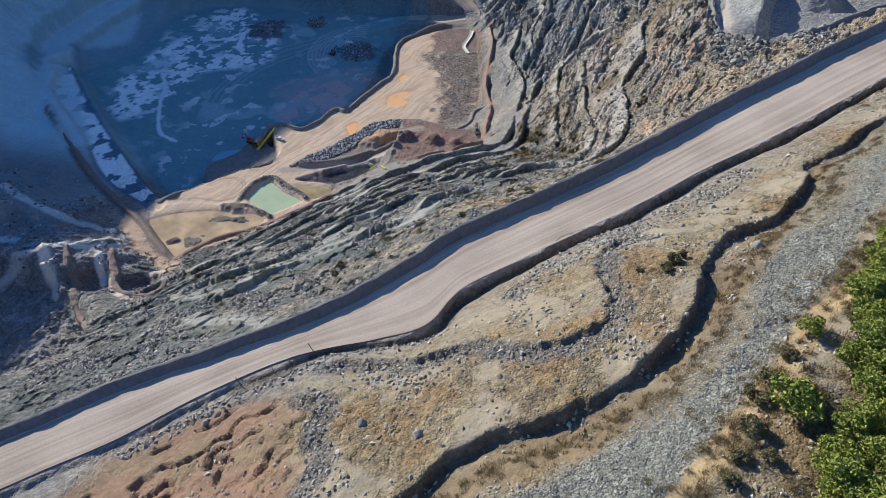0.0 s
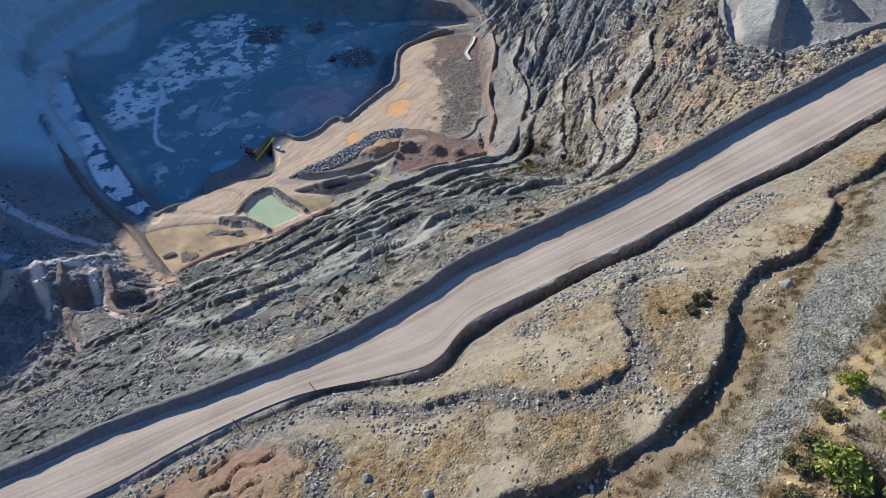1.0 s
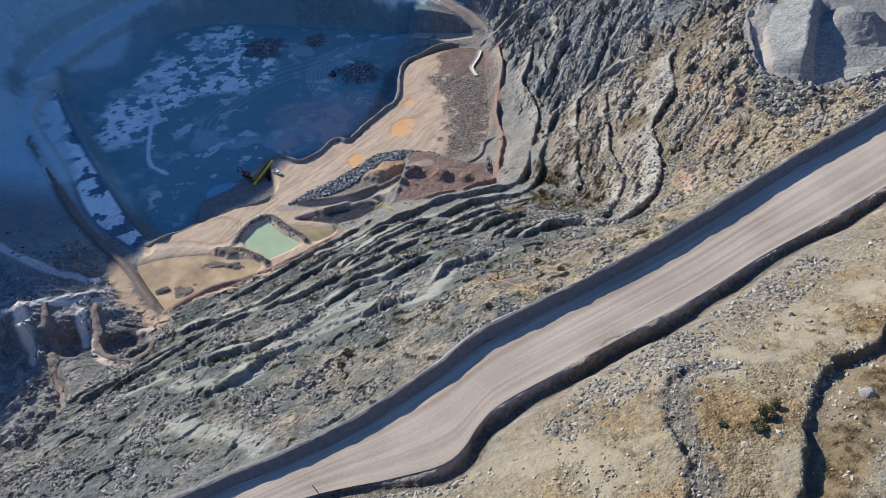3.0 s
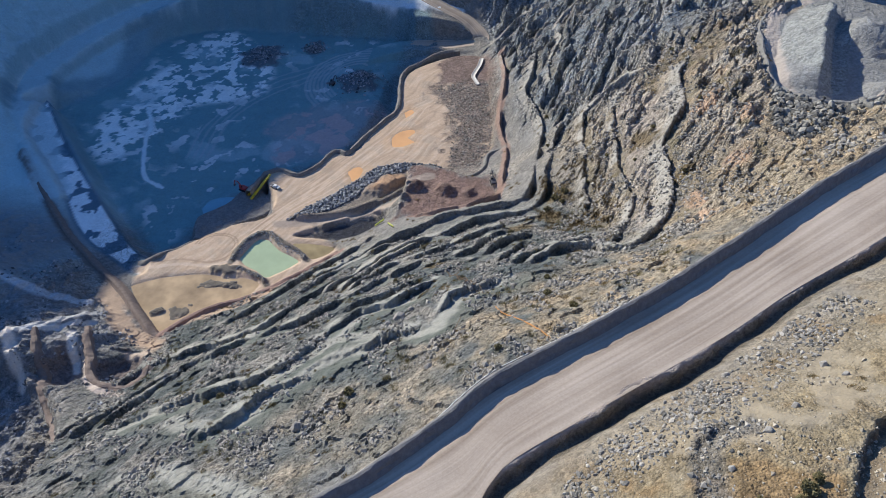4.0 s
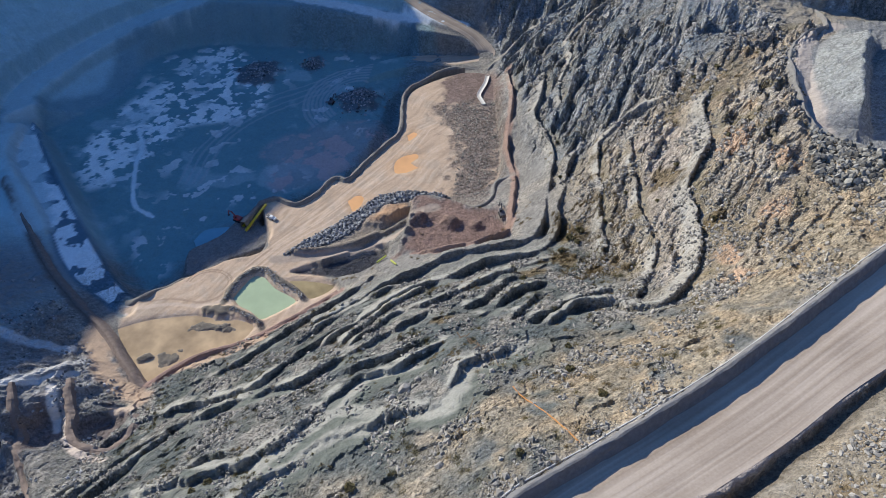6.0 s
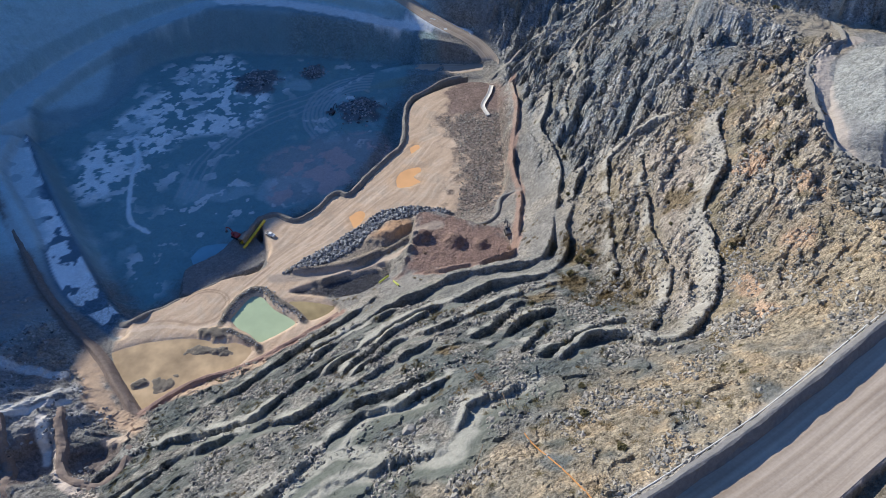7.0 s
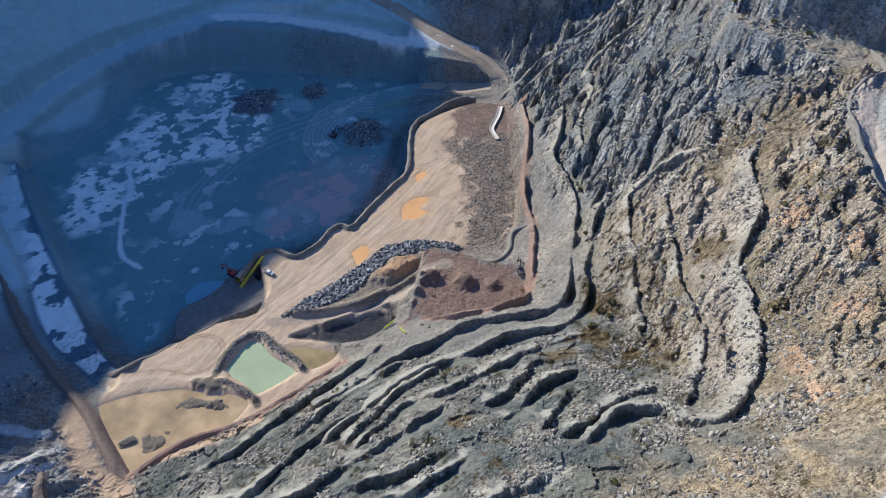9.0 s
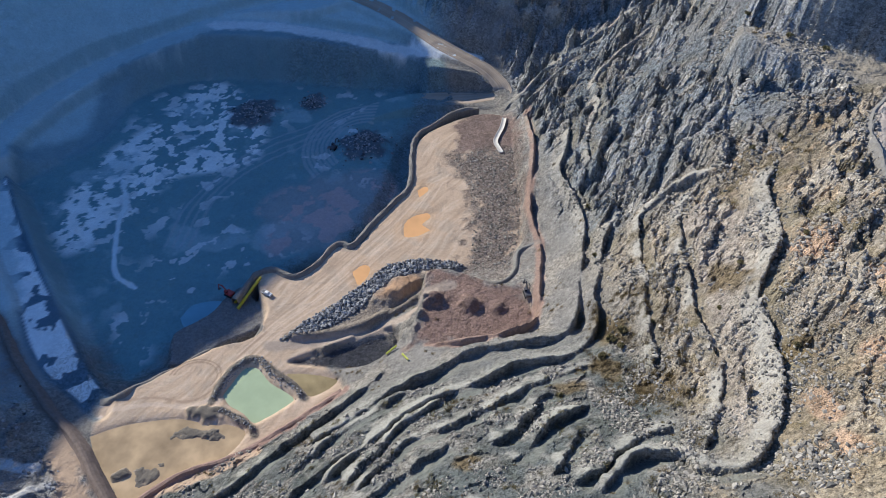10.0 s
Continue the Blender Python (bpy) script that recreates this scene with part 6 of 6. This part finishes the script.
def conveyor(a, b, lift, wide, paint, label):
    a, b = Vector(on_ground(*a)), Vector(on_ground(*b))
    c = thing("belt_conveyor", a, label, "conveyor", "belt conveyors")
    d = b - a
    d.z = 0
    n = d.length
    turn = Matrix.Rotation(math.atan2(d.y, d.x), 4, "Z")
    c.matrix_basis = Matrix.Translation(a) @ turn
    rise = (b.z - a.z) + lift
    for py in (-wide / 2, wide / 2):
        bm = bmesh.new()
        rod(bm, (0, py, 0.5), (n, py, 0.5 + rise), 0.16, 6)
        rod(bm, (0, py, 1.0), (n, py, 1.0 + rise), 0.12, 6)
        for i in range(12):
            u, w = i / 12, (i + 0.5) / 12
            rod(bm, (n * u, py, 0.5 + rise * u), (n * w, py, 1.0 + rise * w), 0.05, 5)
        part("side_truss", bm, paint, c)
    bm = bmesh.new()
    ang = math.degrees(math.atan2(rise, n))
    box(bm, (math.hypot(n, rise), wide * 0.8, 0.08), (n / 2, 0, 1.08 + rise / 2), (0, -ang, 0))
    part("belt", bm, paint if wide < 1 else RUBBER, c)
    for u in (0.35, 0.85):
        bm = bmesh.new()
        for py in (-wide / 2, wide / 2):
            rod(bm, (n * u, py * 1.3, -1.5), (n * u, py, 0.6 + rise * u), 0.09, 6)
        part("support_leg", bm, STEEL, c)
    if wide > 1:
        bm = bmesh.new()
        box(bm, (1.6, wide * 1.5, 1.2), (0.4, 0, 0.9), bevel=0.05, taper=1.35)
        part("hopper", bm, paint, c)


pickup(-91.5, 302.5, -32)
excavator(18.5, 289, 100, STEEL, "dark excavator standing on the reddish yard")
excavator(-77, 421, 70, STEEL, "dark excavator at work on the pit floor")
excavator(-109.5, 306, 150, RED, "red machine at the edge of the platform")
conveyor((-104, 297.5), (-95.5, 311), 1.0, 0.9, YELLOW, "long yellow belt conveyor on the edge of the flat")
conveyor((-106, 301), (-98, 312.5), 1.0, 0.7, YELLOW, "thin yellow conveyor beside a longer one")
conveyor((-37.5, 264.5), (-33.5, 267.5), 0.6, 0.3, LIME, "short lime-yellow conveyor near the dark hollow")
conveyor((-28.5, 257.5), (-31.0, 261.5), 0.6, 0.3, LIME, "short lime-yellow conveyor beside the slope")


def tube(name, line, r, material, label, category):
    """One round pipe swept along a line of the ground."""
    p = spline(line, 1.5)
    p[:, 2] = height(p[:, 0], p[:, 1])
    p[:, 2] = np.maximum(np.convolve(np.pad(p[:, 2], 2, "edge"), np.ones(5) / 5, "valid"), p[:, 2] - 0.1) + r * 0.7
    d = np.gradient(p, axis=0)
    d /= np.linalg.norm(d, axis=1)[:, None]
    side = np.cross(d, (0, 0, 1.0))
    side /= np.linalg.norm(side, axis=1)[:, None]
    up = np.cross(side, d)
    n, k = len(p), 8
    turn = np.linspace(0, 2 * math.pi, k, endpoint=False)
    v = p[:, None] + r * (side[:, None] * np.cos(turn)[None, :, None] + up[:, None] * np.sin(turn)[None, :, None])
    q = np.arange(n * k).reshape(n, k)
    f = np.stack([q[:-1], np.roll(q[:-1], -1, 1), np.roll(q[1:], -1, 1), q[1:]], -1).reshape(-1, 4)
    return tagged(link_mesh(name, v.reshape(-1, 3), f, material, True), label, category)


pipe_line = [(x - 1.8, y + 2.9, 0) for x, y, _ in haul_nw[4:15]]
tube("water_pipe", pipe_line, 0.16, PIPE, "pale pipe laid along the windrow of the haul road", "pipe")
tube("hose", [(7, 153, 0), (10, 145, 0), (13, 137, 0), (15, 131, 0), (17, 127, 0)], 0.14, ORANGE, "orange hose running down the slope", "hose")
tube("hose", [(-2, 152, 0), (-4, 146, 0), (-6, 141, 0)], 0.10, TIMBER, "dark hose lying on the slope", "hose")
tube("cable", [(5, 163, 0), (4, 170, 0), (1, 176, 0), (-2, 181, 0)], 0.10, TIMBER, "dark cable running down the benches", "cable")


def post(x, y, tall, lean):
    p = thing("fence_post", on_ground(x, y), "leaning timber post at the edge of the haul road", "post", "posts along the road")
    bm = bmesh.new()
    rod(bm, (0, 0, -0.3), (lean * tall, -lean * 0.5 * tall, tall), 0.10, 7, 0.08)
    part("shaft", bm, TIMBER, p)
    bm = bmesh.new()
    box(bm, (0.3, 0.3, 0.12), (0, 0, 0.02), bevel=0.02)
    part("footing", bm, TIMBER, p)


for x, y, h, l in ((-28, 84.6, 2.4, -0.45), (-36, 80, 1.6, -0.2), (-43, 77.6, 1.8, -0.3), (-51, 73.4, 1.5, 0.1), (-33, 82, 1.2, 0.2)):
    post(x, y, h, l)


def beam(x, y, turn, n):
    bm = bmesh.new()
    box(bm, (n, 0.28, 0.2), (0, 0, 0), bevel=0.02)
    me = bpy.data.meshes.new("timber_beam")
    bm.to_mesh(me)
    bm.free()
    me.materials.append(TIMBER)
    ob = new("timber_beam", me)
    ob.matrix_basis = pose(*on_ground(x, y, 0.12), 0, 0, turn)
    tagged(ob, "dark old timber beam lying on grey spoil", "beam", "old timber beams")


for i in range(9):
    beam(-3.5 + 0.9 * i, 184 - 1.9 * i + rng.uniform(-0.5, 0.5), 35 + rng.uniform(-12, 12), rng.uniform(1.6, 3.2))
for i in range(4):
    beam(-4 + 2.6 * i, 183 - 4.6 * i, -62, 4.6)

# the pale chute down to the stone field
CHUTE = mat("pale_liner", (0.66, 0.62, 0.56), 0.7, 0, 0.12, 0.6)
q = spline([(20.5, 431, 0), (18.5, 422, 0), (15.5, 414, 0), (14, 408, 0), (16.5, 399, 0)], 0.8)
d = np.gradient(q[:, :2], axis=0)
d /= np.linalg.norm(d, axis=1)[:, None]
rows_ = []
for k, u in ((-1.3, 0.45), (-1.0, 0.15), (0, 0.0), (1.0, 0.15), (1.3, 0.45)):
    e = np.c_[q[:, 0] + d[:, 1] * k, q[:, 1] - d[:, 0] * k, np.zeros(len(q))]
    e[:, 2] = height(q[:, 0], q[:, 1]) + 0.35 + u
    rows_.append(e)
v = np.stack(rows_, 1)
k = np.arange(v.shape[0] * 5).reshape(-1, 5)
f = np.stack([k[:-1, :-1], k[:-1, 1:], k[1:, 1:], k[1:, :-1]], -1).reshape(-1, 4)[:, ::-1]
chute = link_mesh("chute", v.reshape(-1, 3), f, CHUTE, True)
chute.modifiers.new("thickness", "SOLIDIFY").thickness = 0.12
tagged(chute, "pale lined drainage chute running down the slope", "chute")
